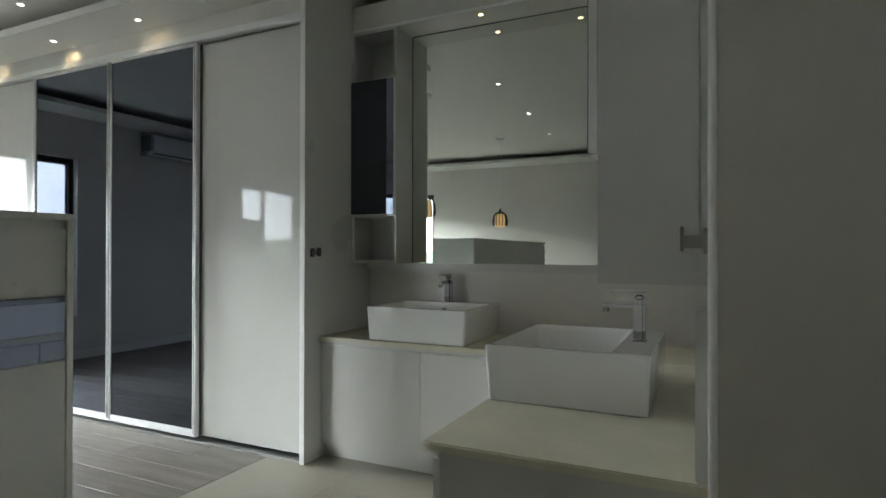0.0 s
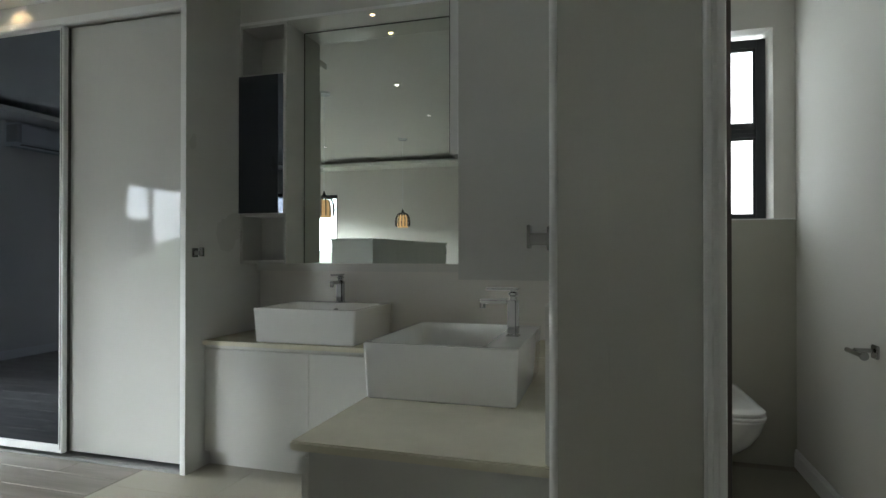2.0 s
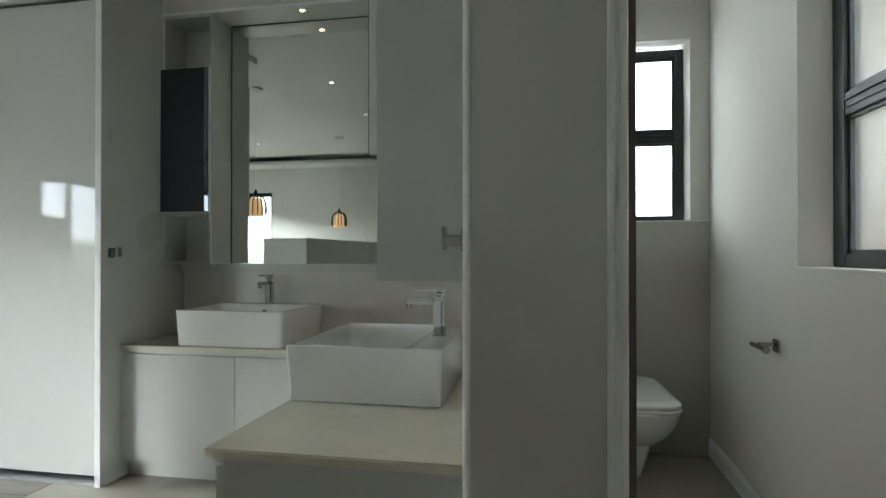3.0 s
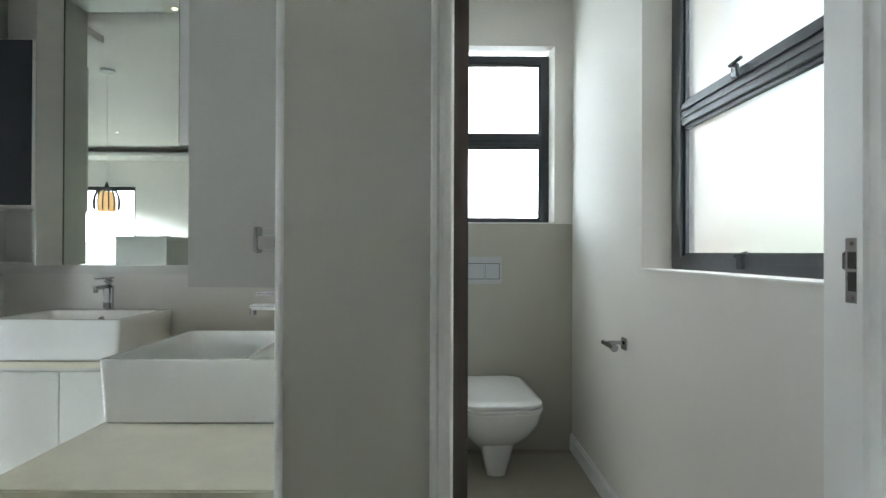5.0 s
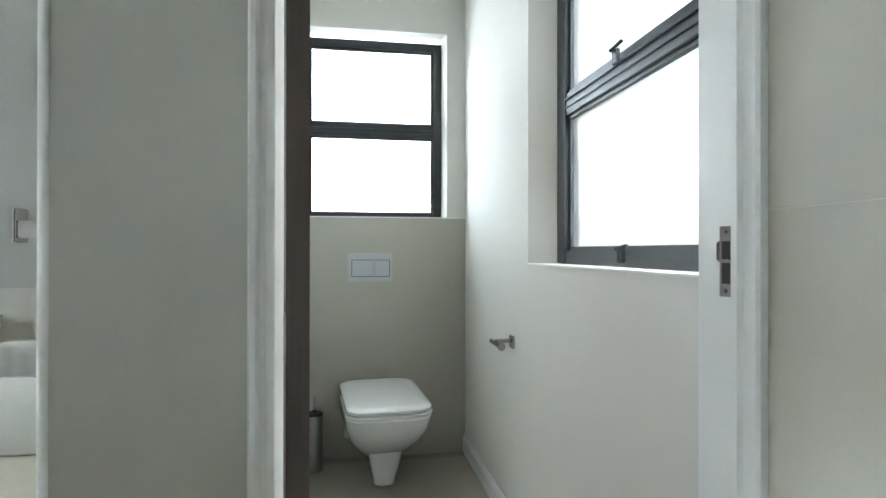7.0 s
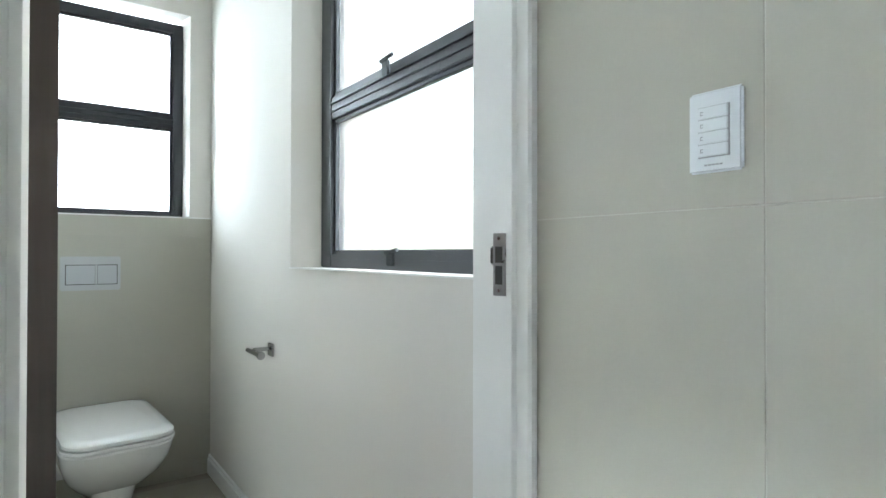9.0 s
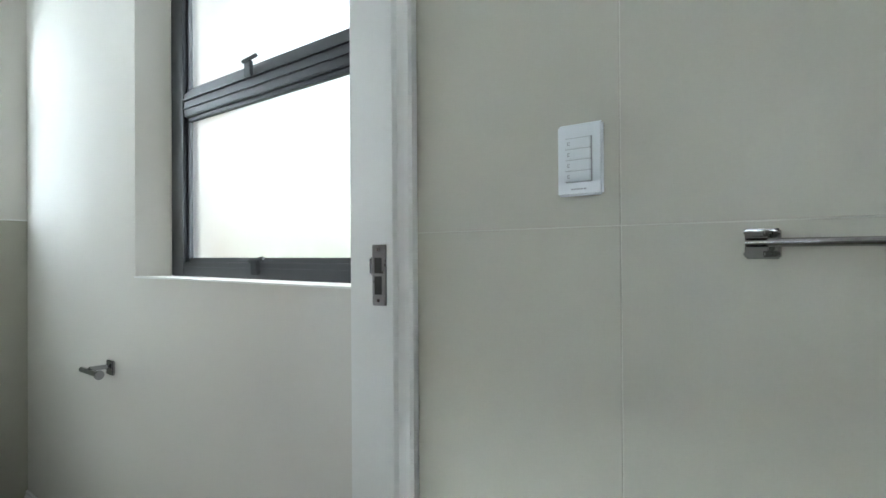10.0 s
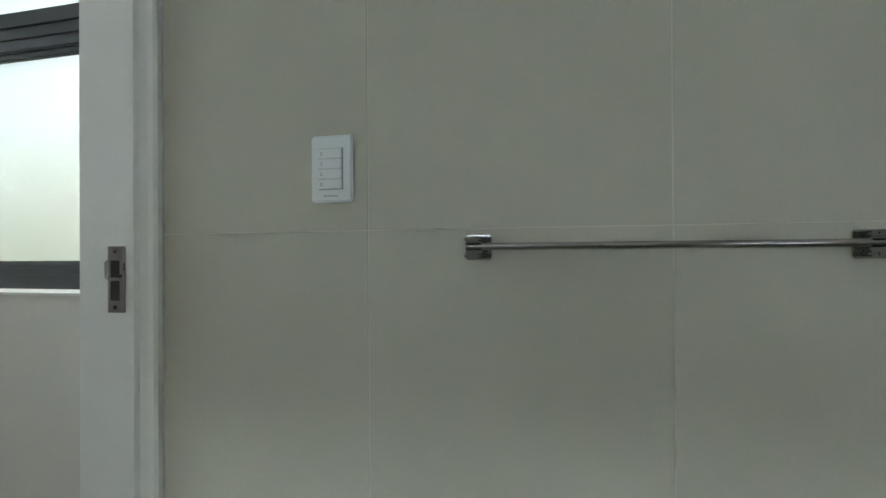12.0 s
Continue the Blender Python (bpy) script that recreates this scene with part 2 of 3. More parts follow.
structure("wall_wc_side", [(X_WC, X_WC + 0.24, 2.567, Y_WC - 0.001, 0, 3.0), (X_WC, X_WC + 0.24, 1.36, 2.567, 0, 1.143), (X_WC, X_WC + 0.24, 1.36, 2.567, 2.525, 3.0), (X_WC, X_WC + 0.24, 1.305, 1.36, 0, 3.0)], PLASTER, "pale plaster wall with a window opening")
structure("wall_tiled", [(X_TILE + 0.0012, X_TILE + 0.3, Y_FAR, 1.19, 0, 3.0)], GROUT, "wall of large greige porcelain tiles")
structure("wall_far", [(X_LEFT, -5.70, Y_FAR - 0.2, Y_FAR, 0, 3.0), (-5.70, -4.39, Y_FAR - 0.2, Y_FAR, 0, 0.48), (-5.70, -4.39, Y_FAR - 0.2, Y_FAR, 2.28, 3.0), (-4.39, 1.66, Y_FAR - 0.2, Y_FAR, 0, 3.0)], PLASTER, "pale bedroom wall with a window opening")
wl = []
for y0, y1, hole in ((Y_FAR - 0.2, -2.41, 0), (-2.41, -1.08, 1), (-1.08, 1.32, 0), (1.32, 2.55, 1), (2.55, 3.6, 0)):
    wl += [(X_LEFT - 0.2, X_LEFT, y0, y1, 0, 0.48), (X_LEFT - 0.2, X_LEFT, y0, y1, 2.24, 3.0)] if hole else [(X_LEFT - 0.2, X_LEFT, y0, y1, 0, 3.0)]
structure("wall_left", wl, PLASTER, "pale bedroom wall with two window openings")
structure("wall_behind_wardrobe", [(X_LEFT, -1.8002, 3.4, 3.6, 0, 3.0)], PLASTER, "plain plaster wall")
structure("wall_over_wardrobe", [(X_LEFT, -1.802, Y_ROBE + 0.03, Y_ROBE + 0.13, 2.57, 2.95)], PLASTER, "plaster band above the wardrobe")
structure("ceiling", [(X_LEFT - 0.2, -1.1, Y_FAR - 0.2, 3.6, Z_CEIL, 2.98)], CEIL, "flat white ceiling")
structure("ceiling_bathroom", [(-1.0998, 1.7, Y_FAR - 0.2, 4.0, Z_BATH, 2.98)], CEIL, "flat white ceiling")
structure("ceiling_border", [(X_LEFT, -1.803, 2.41, Y_ROBE + 0.029, Z_DROP, Z_DROP + 0.05), (X_LEFT, X_LEFT + 0.45, Y_FAR, 2.408, Z_DROP, Z_DROP + 0.05), (X_LEFT + 0.452, -1.12, Y_FAR, Y_FAR + 0.45, Z_DROP, Z_DROP + 0.05)], CEIL, "dropped plaster ceiling border")
structure("floor_bathroom", [(-2.05, 1.7, Y_FAR, 4.0, -0.15, -0.0015)], FLOOR_GROUT, "beige tiled bathroom floor")
structure("floor_bedroom", [(X_LEFT, -2.052, Y_FAR, 3.6, -0.15, -0.006)], GAP, "grey oak plank floor")


# ---- windows ----
def window(name, axis, plane, a0, a1, z0, z1, bars, mat_pane, label, uprights=(), f=0.055, base=0.062, bars_from=None):
    """A charcoal aluminium window in an opening: outer frame, bars between the panes, panes. axis is the wall's direction."""
    w = thing(name, (0, 0, 0), label, "window", kind="structure")

    def slab(u0, u1, v0, v1, d0, d1, bevel=0.003):
        return B(u0, u1, plane + d0, plane + d1, v0, v1, bevel=bevel) if axis == "x" else B(plane + d0, plane + d1, u0, u1, v0, v1, bevel=bevel)

    part("window_frame", slab(a0, a0 + f, z0, z1, -0.03, 0.03), BLACK_ALU, w)
    part("window_frame", slab(a1 - f, a1, z0, z1, -0.03, 0.03), BLACK_ALU, w)
    part("window_frame", slab(a0 + f, a1 - f, z0, z0 + base, -0.03, 0.03), BLACK_ALU, w)
    part("frame_rib", slab(a0 + f, a1 - f, z0 + base * 0.55, z0 + base * 0.66, -0.036, -0.0302, 0.001), BLACK_ALU, w)
    part("window_frame", slab(a0 + f, a1 - f, z1 - f, z1, -0.03, 0.03), BLACK_ALU, w)
    edges = [z0 + base] + [e for b in bars for e in b] + [z1 - f]
    for b0, b1 in bars:
        s0 = a0 + f if bars_from is None else bars_from
        part("transom", slab(s0, a1 - f, b0, b1, -0.028, 0.028), BLACK_ALU, w)
        h = (b1 - b0) / 3
        part("transom_rib", slab(s0, a1 - f, b0 + h * 0.95, b0 + h * 1.15, -0.034, -0.0282, 0.001), BLACK_ALU, w)
        part("transom_rib", slab(s0, a1 - f, b0 + h * 1.95, b0 + h * 2.2, -0.036, -0.0282, 0.001), BLACK_ALU, w)
    cuts = [a0 + f] + [e for u in uprights for e in (u - 0.03, u + 0.03)] + [a1 - f]
    for u in uprights:
        part("mullion", slab(u - 0.03, u + 0.03, z0 + base + 0.001, z1 - f, -0.027, 0.027), BLACK_ALU, w)
    for u0, u1 in zip(cuts[::2], cuts[1::2]):
        rows_here = [edges[0], edges[-1]] if bars_from is not None and u1 <= bars_from + 0.001 else edges
        for v0, v1 in zip(rows_here[::2], rows_here[1::2]):
            for s in (0, 1):
                bead = 0.014
                part("glazing_bead", slab(u0 if not s else u1 - bead, u0 + bead if not s else u1, v0, v1, -0.018, -0.002, 0.002), BLACK_ALU, w)
                part("glazing_bead", slab(u0 + bead, u1 - bead, v0 if not s else v1 - bead, v0 + bead if not s else v1, -0.018, -0.002, 0.002), BLACK_ALU, w)
            pane = part("pane", slab(u0 + 0.001, u1 - 0.001, v0 + 0.001, v1 - 0.001, 0.0, 0.005, 0.0), mat_pane, w)
            pane.visible_shadow = False
    return w


def window_catch(w, x, y, z, raised):
    """A small lever catch on a window bar, seen from the inside."""
    bm = B(x - 0.012, x - 0.001, y - 0.018, y + 0.018, z - 0.022, z + 0.022, bevel=0.003)
    part("catch_plate", bm, CATCH, w, "black window catch")
    lever = B(-0.011, 0.0, -0.062, 0.012, -0.005, 0.005, bevel=0.003)
    bmesh.ops.rotate(lever, verts=lever.verts[:], cent=(0, 0, 0), matrix=Matrix.Rotation(radians(-4 if raised else -8), 3, "X"))
    bmesh.ops.translate(lever, verts=lever.verts[:], vec=(x - 0.0135, y, z + (0.020 if raised else 0.018)))
    part("catch_lever", lever, CATCH, w)


w1 = window("window_1", "x", Y_WC + 0.11, 0.465, 1.300, 1.395, 2.451, [(1.875, 1.951)], FROST, "charcoal aluminium window with frosted panes", f=0.051, base=0.020)
w2 = window("window_2", "y", X_WC + 0.115, 1.364, 2.482, 1.149, 2.520, [(1.684, 1.766)], FROST, "charcoal aluminium window with frosted panes", f=0.086, base=0.048)
window_catch(w2, X_WC + 0.078, 1.975, 1.757, True)
window_catch(w2, X_WC + 0.084, 1.955, 1.184, False)
window("window_3", "y", X_LEFT - 0.1, 1.323, 2.547, 0.484, 2.236, [(1.50, 1.60)], CLEAR, "charcoal bedroom window with clear panes", (1.83,))
window("window_4", "y", X_LEFT - 0.1, -2.407, -1.083, 0.484, 2.236, [(1.63, 1.69), (1.13, 1.18)], CLEAR, "charcoal bedroom window with clear panes", (-1.60,), bars_from=-1.57)
window("window_5", "x", Y_FAR - 0.1, -5.697, -4.393, 0.484, 2.276, [], CLEAR, "charcoal bedroom window with one large clear pane")
structure("window_sill_1", [(0.463, 1.4295, Y_WC - 0.014, Y_WC + 0.08, 1.3872, 1.394)], TRIM, "white painted window sill")
structure("window_sill_2", [(X_WC - 0.006, X_WC + 0.085, 1.361, 2.566, 1.1432, 1.1485)], TRIM, "white painted window sill")


def splay(name, corners, z0, z1):
    """The slanted plaster side of a window opening."""
    return tagged(part(name, loft(bmesh.new(), [[(x, y, z) for x, y in corners] for z in (z0, z1)]), PLASTER), "pale plaster window reveal", kind="structure")


splay("window_reveal_1", ((1.3199, Y_WC + 0.001), (1.3199, Y_WC + 0.2), (1.3002, Y_WC + 0.2), (1.3002, Y_WC + 0.079)), 1.3942, 2.4835)
splay("window_reveal_2", ((X_WC + 0.001, 2.5668), (X_WC + 0.23, 2.5668), (X_WC + 0.23, 2.4824), (X_WC + 0.084, 2.4824)), 1.1486, 2.5245)

# daylight at each opening
window_light("daylight_wc_back", (0.9, Y_WC + 0.34, 1.98), (0.9, Y_WC - 1.0, 1.90), 0.95, 1.25, 0.62 * WC_LIGHT, (0.90, 0.95, 1.0))
window_light("daylight_wc_side", (X_WC + 1.9, 1.3, 3.7), (X_WC + 0.1, 1.95, 1.8), 1.6, 1.6, WC_LIGHT, (0.86, 0.95, 1.0))
window_light("daylight_left", (X_LEFT - 8, 0.1, 4.1), (X_LEFT, 0.1, 1.6), 9.0, 1.5, 9 * ROOM_LIGHT)
window_light("daylight_far", (-8.5, Y_FAR - 8, 4.1), (-5.05, Y_FAR, 1.6), 7.0, 1.5, 2.6 * ROOM_LIGHT)

# ---- door of the toilet ----


def profile(name, corners, z1, label):
    """An upright moulding of one plan."""
    return tagged(part(name, loft(bmesh.new(), [[(x, y, z) for x, y in corners] for z in (0.0, z1)]), TRIM), label, kind="structure")


profile("door_frame", ((0.6004, 1.432), (0.626, 1.432), (0.626, 1.346), (0.640, 1.346), (0.6365, 1.292), (0.634, 1.286), (0.630, 1.284), (0.622, 1.284), (0.620, 1.2855), (0.613, 1.2855), (0.608, 1.276), (0.601, 1.274), (0.597, 1.279), (0.597, 1.2955), (0.6004, 1.2955)), 2.1, "white door frame with a ribbed architrave")
profile("door_jamb", ((1.4465, 1.404), (1.385, 1.404), (1.385, 1.284), (1.379, 1.280), (1.377, 1.262), (1.346, 1.256), (1.339, 1.250), (1.339, 1.236), (1.346, 1.230), (1.347, 1.212), (1.341, 1.206), (1.341, 1.197), (1.3455, 1.1915), (1.4465, 1.1915)), 2.1, "white door jamb with a stepped profile")
structure("wall_jamb_core", [(1.4467, 1.66, 1.1905, 1.3045, 0, 3.0), (1.358, 1.4465, 1.1905, 1.43, 2.102, 3.0)], GREIGE, "greige wall end beside the door")
structure("door_head", [(0.592, 1.338, Y_PART - 0.02, Y_PART - 0.0005, 2.1005, 2.15), (0.6202, 1.3575, Y_PART, 1.435, 2.1005, 2.1195)], TRIM, "white door head", 0.003)
sp = thing("strike_plate", (1.385, 1.315, 1.115), "brushed steel strike plate let into the door jamb", "strike plate")
tilt = Matrix.Translation((1.3840, 1.298, 0.006)) @ Matrix.Rotation(radians(12), 4, "Z") @ Matrix.Translation((-1.3928, -1.299, 0))


def tilted(bm):
    bm.transform(tilt)
    return bm


part("plate", tilted(B(1.3885, 1.3980, 1.299, 1.330, 1.112, 1.233, bevel=0.001)), DARK_STEEL, sp)
part("lip", tilted(B(1.3860, 1.3965, 1.3302, 1.3365, 1.172, 1.208, bevel=0.003)), CHROME, sp)
part("latch_hole", tilted(B(1.3878, 1.3884, 1.307, 1.324, 1.176, 1.207)), RUBBER, sp)
part("bolt_hole", tilted(B(1.3878, 1.3884, 1.307, 1.324, 1.134, 1.170)), RUBBER, sp)
for z in (1.223, 1.122):
    part("screw", tilted(tube(bmesh.new(), (1.3876, 1.3155, z), (1.3884, 1.3155, z), 0.0035)), CHROME, sp)

door = thing("door", (0.645, 1.42, 0.006), "dark-stained wooden door standing open into the toilet room", "door")
swing = Matrix.Translation((0.634, 1.440, 0)) @ Matrix.Rotation(radians(8.5), 4, "Z")


def swung(bm):
    bm.transform(swing)
    return bm


part("leaf", swung(B(0.0, 0.040, 0.0, 0.72, 0.006, 2.075, bevel=0.003)), DOOR_WOOD, door)
for z in (0.35, 1.05, 1.85):
    part("hinge", tube(bmesh.new(), (0.6290, 1.4385, z - 0.04), (0.6290, 1.4385, z + 0.04), 0.005, seg=12), STEEL, door)
bm = tube(bmesh.new(), (0.040, 0.66, 1.215), (0.085, 0.66, 1.215), 0.009)
tube(bm, (0.085, 0.668, 1.215), (0.085, 0.545, 1.215), 0.009, bevel=0.003)
part("door_handle", swung(bm), STEEL, door, "brushed steel lever handle")
part("handle_rose", swung(tube(bmesh.new(), (0.040, 0.66, 1.215), (0.047, 0.66, 1.215), 0.026)), STEEL, door)

# rounded corner bead of the partition
bm = tube(bmesh.new(), (X_PART + 0.006, Y_PART + 0.006, 0), (X_PART + 0.006, Y_PART + 0.006, Z_BATH - 0.001), 0.0095, seg=24)
tagged(part("corner_trim", bm, TRIM), "white rounded corner bead", kind="structure")

# skirting
structure("baseboard", [(X_WC - 0.016, X_WC - 0.0005, 1.445, Y_WC - 0.013, 0, 0.085), (X_WC - 0.011, X_WC - 0.0005, 1.445, Y_WC - 0.013, 0.0852, 0.105)], TRIM, "white moulded skirting board", 0.003)
structure("baseboard_bedroom", [(X_LEFT, X_LEFT + 0.016, Y_FAR, 2.7, 0, 0.1), (X_LEFT + 0.017, -2.06, Y_FAR, Y_FAR + 0.016, 0, 0.1)], TRIM, "white skirting board", 0.003)

# ---- wardrobe ----
structure("wardrobe_interior", [(X_LEFT, -1.802, 2.86, 2.88, 0, 2.57)], GAP, "dark back of the wardrobe doors")
track = thing("wardrobe_track", (-3.9, 2.76, 0), "silver aluminium sliding door track", "track")
part("bottom_track", B(X_LEFT + 0.02, -1.802, Y_ROBE - 0.01, 2.858, 0.001, 0.014, bevel=0.003), STEEL, track)
part("top_track", B(X_LEFT + 0.02, -1.802, Y_ROBE - 0.012, Y_ROBE + 0.029, 2.535, 2.575, bevel=0.003), TRIM, track, "white top rail")
for x1, x0, kind in ((-1.802, -2.655, "white"), (-2.640, -3.495, "dark"), (-3.480, -4.375, "dark"), (-4.360, -5.22, "white"), (-5.21, -6.07, "white")):
    dark = kind == "dark"
    yo = Y_ROBE + (0.0 if dark else 0.042)
    d = thing("sliding_door", ((x0 + x1) / 2, yo + 0.02, 0.027), "smoked mirror sliding wardrobe door in an aluminium frame" if dark else "glossy white sliding wardrobe door", "door", "wardrobe doors")
    st = 0.030 if dark else 0.012
    part("panel", B(x0 + st, x1 - st, yo + 0.010, yo + 0.026, 0.03 + 0.045 * dark, 2.534 - 0.02 * dark, bevel=0.001), DARK_GLASS if dark else LACQUER, d)
    for a, b in ((x0, x0 + st), (x1 - st, x1)):
        part("stile", B(a, b, yo, yo + 0.034, 0.028, 2.534, bevel=0.004), ALU if dark else GAP, d)
        if dark:
            part("stile_groove", B((a + b) / 2 - 0.003, (a + b) / 2 + 0.003, yo - 0.0006, yo - 0.0001, 0.05, 2.52), GAP, d)
    if dark:
        part("bottom_rail", B(x0 + st, x1 - st, yo + 0.004, yo + 0.032, 0.028, 0.074, bevel=0.003), ALU, d)
        part("top_rail", B(x0 + st, x1 - st, yo + 0.004, yo + 0.032, 2.514, 2.534, bevel=0.003), ALU, d)
ep = thing("wardrobe_end_panel", (-1.785, 3.05, 0), "tall white board panel closing the wardrobe's end", "panel")
part("board", B(-1.801, X_PANEL, 2.7145, Y_BACK - 0.0005, 0, Z_CEIL - 0.001, bevel=0.001), BOARD, ep)
part("edge_strip", B(-1.801, X_PANEL, 2.712, 2.7143, 0, Z_CEIL - 0.001), TRIM, ep)


def robe_hook(x, y, z, way, label):
    """A square chrome robe hook on a wall that faces along x."""
    h = thing("robe_hook", (x, y, z), label, "hook", "robe hooks")
    xs = lambda a, b: (min(x + way * a, x + way * b), max(x + way * a, x + way * b))
    part("plate", B(*xs(0.0005, 0.011), y - 0.022, y + 0.022, z - 0.025, z + 0.025, bevel=0.002), CHROME, h)
    part("arm", B(*xs(0.0112, 0.046), y - 0.016, y + 0.016, z - 0.014, z + 0.011, bevel=0.002), CHROME, h)
    part("front_plate", B(*xs(0.046, 0.053), y - 0.018, y + 0.018, z - 0.021, z + 0.029, bevel=0.002), CHROME, h)
    return h


robe_hook(X_PANEL, 2.78, 1.20, 1, "small square chrome robe hook on the white panel")
robe_hook(X_PART, 1.348, 1.228, -1, "square chrome robe hook on the greige partition")

# ---- vanity ----
counter = thing("stone_countertop", (-0.7, 3.1, Z_TOP - 0.025), "cream quartz vanity top in an l shape", "countertop")
part("slab", B(-1.767, 0.3175, 2.842, Y_BACK - 0.001, Z_TOP - 0.025, Z_TOP, bevel=0.004), STONE, counter)
part("slab", B(-0.370, 0.3175, 1.462, 2.8415, Z_TOP - 0.025, Z_TOP, bevel=0.004), STONE, counter)
up = thing("upstand", (0.3, 2.4, Z_TOP), "pale upstand behind the basin", "upstand")
part("board", B(0.288, 0.3175, 1.466, 3.378, Z_TOP + 0.0005, 1.080, bevel=0.004), BOARD, up)
bu = thing("mirror_shelf", (-0.7, 3.38, 1.085), "slim white ledge under the wall mirror", "ledge")
part("board", B(-1.766, 0.288, 3.352, Y_BACK - 0.0005, 1.085, 1.132, bevel=0.003), BOARD, bu)


def base_unit(x0, x1, y0, y1, front, doors, label):
    """A vanity base unit: carcass, plinth and flat doors under a finger groove. front: y- or x-."""
    u = thing("vanity_cabinet", ((x0 + x1) / 2, (y0 + y1) / 2, 0), label, "cabinet", "vanity cabinets")
    top = Z_TOP - 0.026
    if front == "y-":
        part("body", B(x0, x1, y0 + 0.022, y1, 0.10, top, bevel=0.001), BOARD, u)
        part("plinth", B(x0, x1, y0 + 0.045, y1, 0, 0.0995, bevel=0.001), BOARD, u)
        a = x0
        for w in doors:
            part("door", B(a + 0.0015, a + w - 0.0015, y0, y0 + 0.0205, 0.085, top - 0.022, bevel=0.0015), BOARD, u)
            a += w
        part("finger_groove", B(x0, x1, y0 + 0.012, y0 + 0.0215, top - 0.02, top, bevel=0.001), BOARD, u)
    else:
        # Body darker than the other unit's: the end panel's shade, as colour.
        part("body", B(x0 + 0.022, x1, y0, y1, 0.10, top, bevel=0.001), BOARD_GREY_SHADED, u, "board carcass greyed for the shade on its end")
        part("plinth", B(x0 + 0.045, x1, y0, y1, 0, 0.0995, bevel=0.001), BOARD, u)
        a = y0
        for w in doors:
            part("door", B(x0, x0 + 0.0205, a + 0.0015, a + w - 0.0015, 0.085, top - 0.022, bevel=0.0015), BOARD, u)
            a += w
        part("finger_groove", B(x0 + 0.012, x0 + 0.0215, y0, y1, top - 0.02, top, bevel=0.001), BOARD, u)


base_unit(-1.766, -0.35, 2.862, 3.39, "y-", (0.658, 0.758), "satin white vanity cabinet with flat doors")
base_unit(-0.348, 0.317, 1.482, 2.84, "x-", (0.679, 0.679), "satin white vanity cabinet seen from its end panel")


def basin(centre, turn, label):
    """A rectangular vessel basin, its back towards +y before it is turned."""
    b = thing("basin", (0, 0, 0), label, "basin", "vessel basins")
    hx, hy, h = 0.308, 0.265, 0.188
    rings = [ring(0, 0, 0.0, hx - 0.018, hy - 0.014, 0.014), ring(0, 0, 0.004, hx - 0.013, hy - 0.009, 0.014), ring(0, 0, h - 0.006, hx - 0.001, hy - 0.001, 0.016),
             ring(0, 0, h - 0.0015, hx - 0.002, hy - 0.002, 0.015), ring(0, 0, h, hx - 0.006, hy - 0.006, 0.013)]
    ix, iy, oy = hx - 0.019, (hy * 2 - 0.019 - 0.12) / 2, -0.05
    rings += [ring(0, oy, h, ix + 0.004, iy + 0.004, 0.03), ring(0, oy, h - 0.002, ix, iy, 0.03), ring(0, oy, h - 0.02, ix - 0.012, iy - 0.012, 0.035), ring(0, oy, 0.065, ix - 0.05, iy - 0.04, 0.05), ring(0, oy, 0.046, ix - 0.08, iy - 0.06, 0.05), ring(0, oy, 0.044, 0.03, 0.03, 0.02)]
    part("bowl", loft(bmesh.new(), rings), CERAMIC, b)
    part("waste", tube(bmesh.new(), (0, oy, 0.0442), (0, oy, 0.049), 0.024, bevel=0.002), CHROME, b, "chrome waste plug")
    part("overflow_ring", tube(bmesh.new(), (0, oy + iy - 0.028, 0.145), (0, oy + iy - 0.002, 0.148), 0.013), CHROME, b, "chrome overflow ring")
    b.matrix_basis = Matrix.Translation(centre) @ Matrix.Rotation(radians(turn), 4, "Z")
    return b


def basin_tap(at, turn, label):
    """A square single-lever tap that points to -y before it is turned."""
    t = thing("basin_tap", (0, 0, 0), label, "tap", "basin taps")
    part("body", box(B(-0.023, 0.023, -0.020, 0.020, 0.0, 0.140, bevel=0.010, seg=4), -0.026, 0.026, -0.024, 0.024, 0.0, 0.006, 0.002), CHROME, t)
    bm = B(-0.018, 0.018, -0.128, -0.015, 0.116, 0.136, bevel=0.008, seg=4)
    tube(bm, (0, -0.114, 0.117), (0, -0.114, 0.099), 0.0115, bevel=0.001)
    part("spout", bm, CHROME, t)
    part("lever_neck", B(-0.019, 0.019, -0.017, 0.017, 0.1405, 0.166, bevel=0.008, seg=3), CHROME, t)
    part("lever", B(-0.020, 0.020, -0.100, 0.021, 0.1665, 0.175, bevel=0.003), CHROME, t)
    t.matrix_basis = Matrix.Translation(at) @ Matrix.Rotation(radians(turn), 4, "Z")
    return t


basin((-1.15, 3.132, Z_TOP + 0.0005), 0, "white ceramic vessel basin on the back run of the vanity")
basin((-0.108, 2.222, Z_TOP + 0.0005), -90, "white ceramic vessel basin on the vanity's arm")
basin_tap((-1.15, 3.318, Z_TOP + 0.187), 0, "chrome square lever tap on the basin")
basin_tap((0.092, 2.215, Z_TOP + 0.187), -90, "chrome square lever tap on the basin")


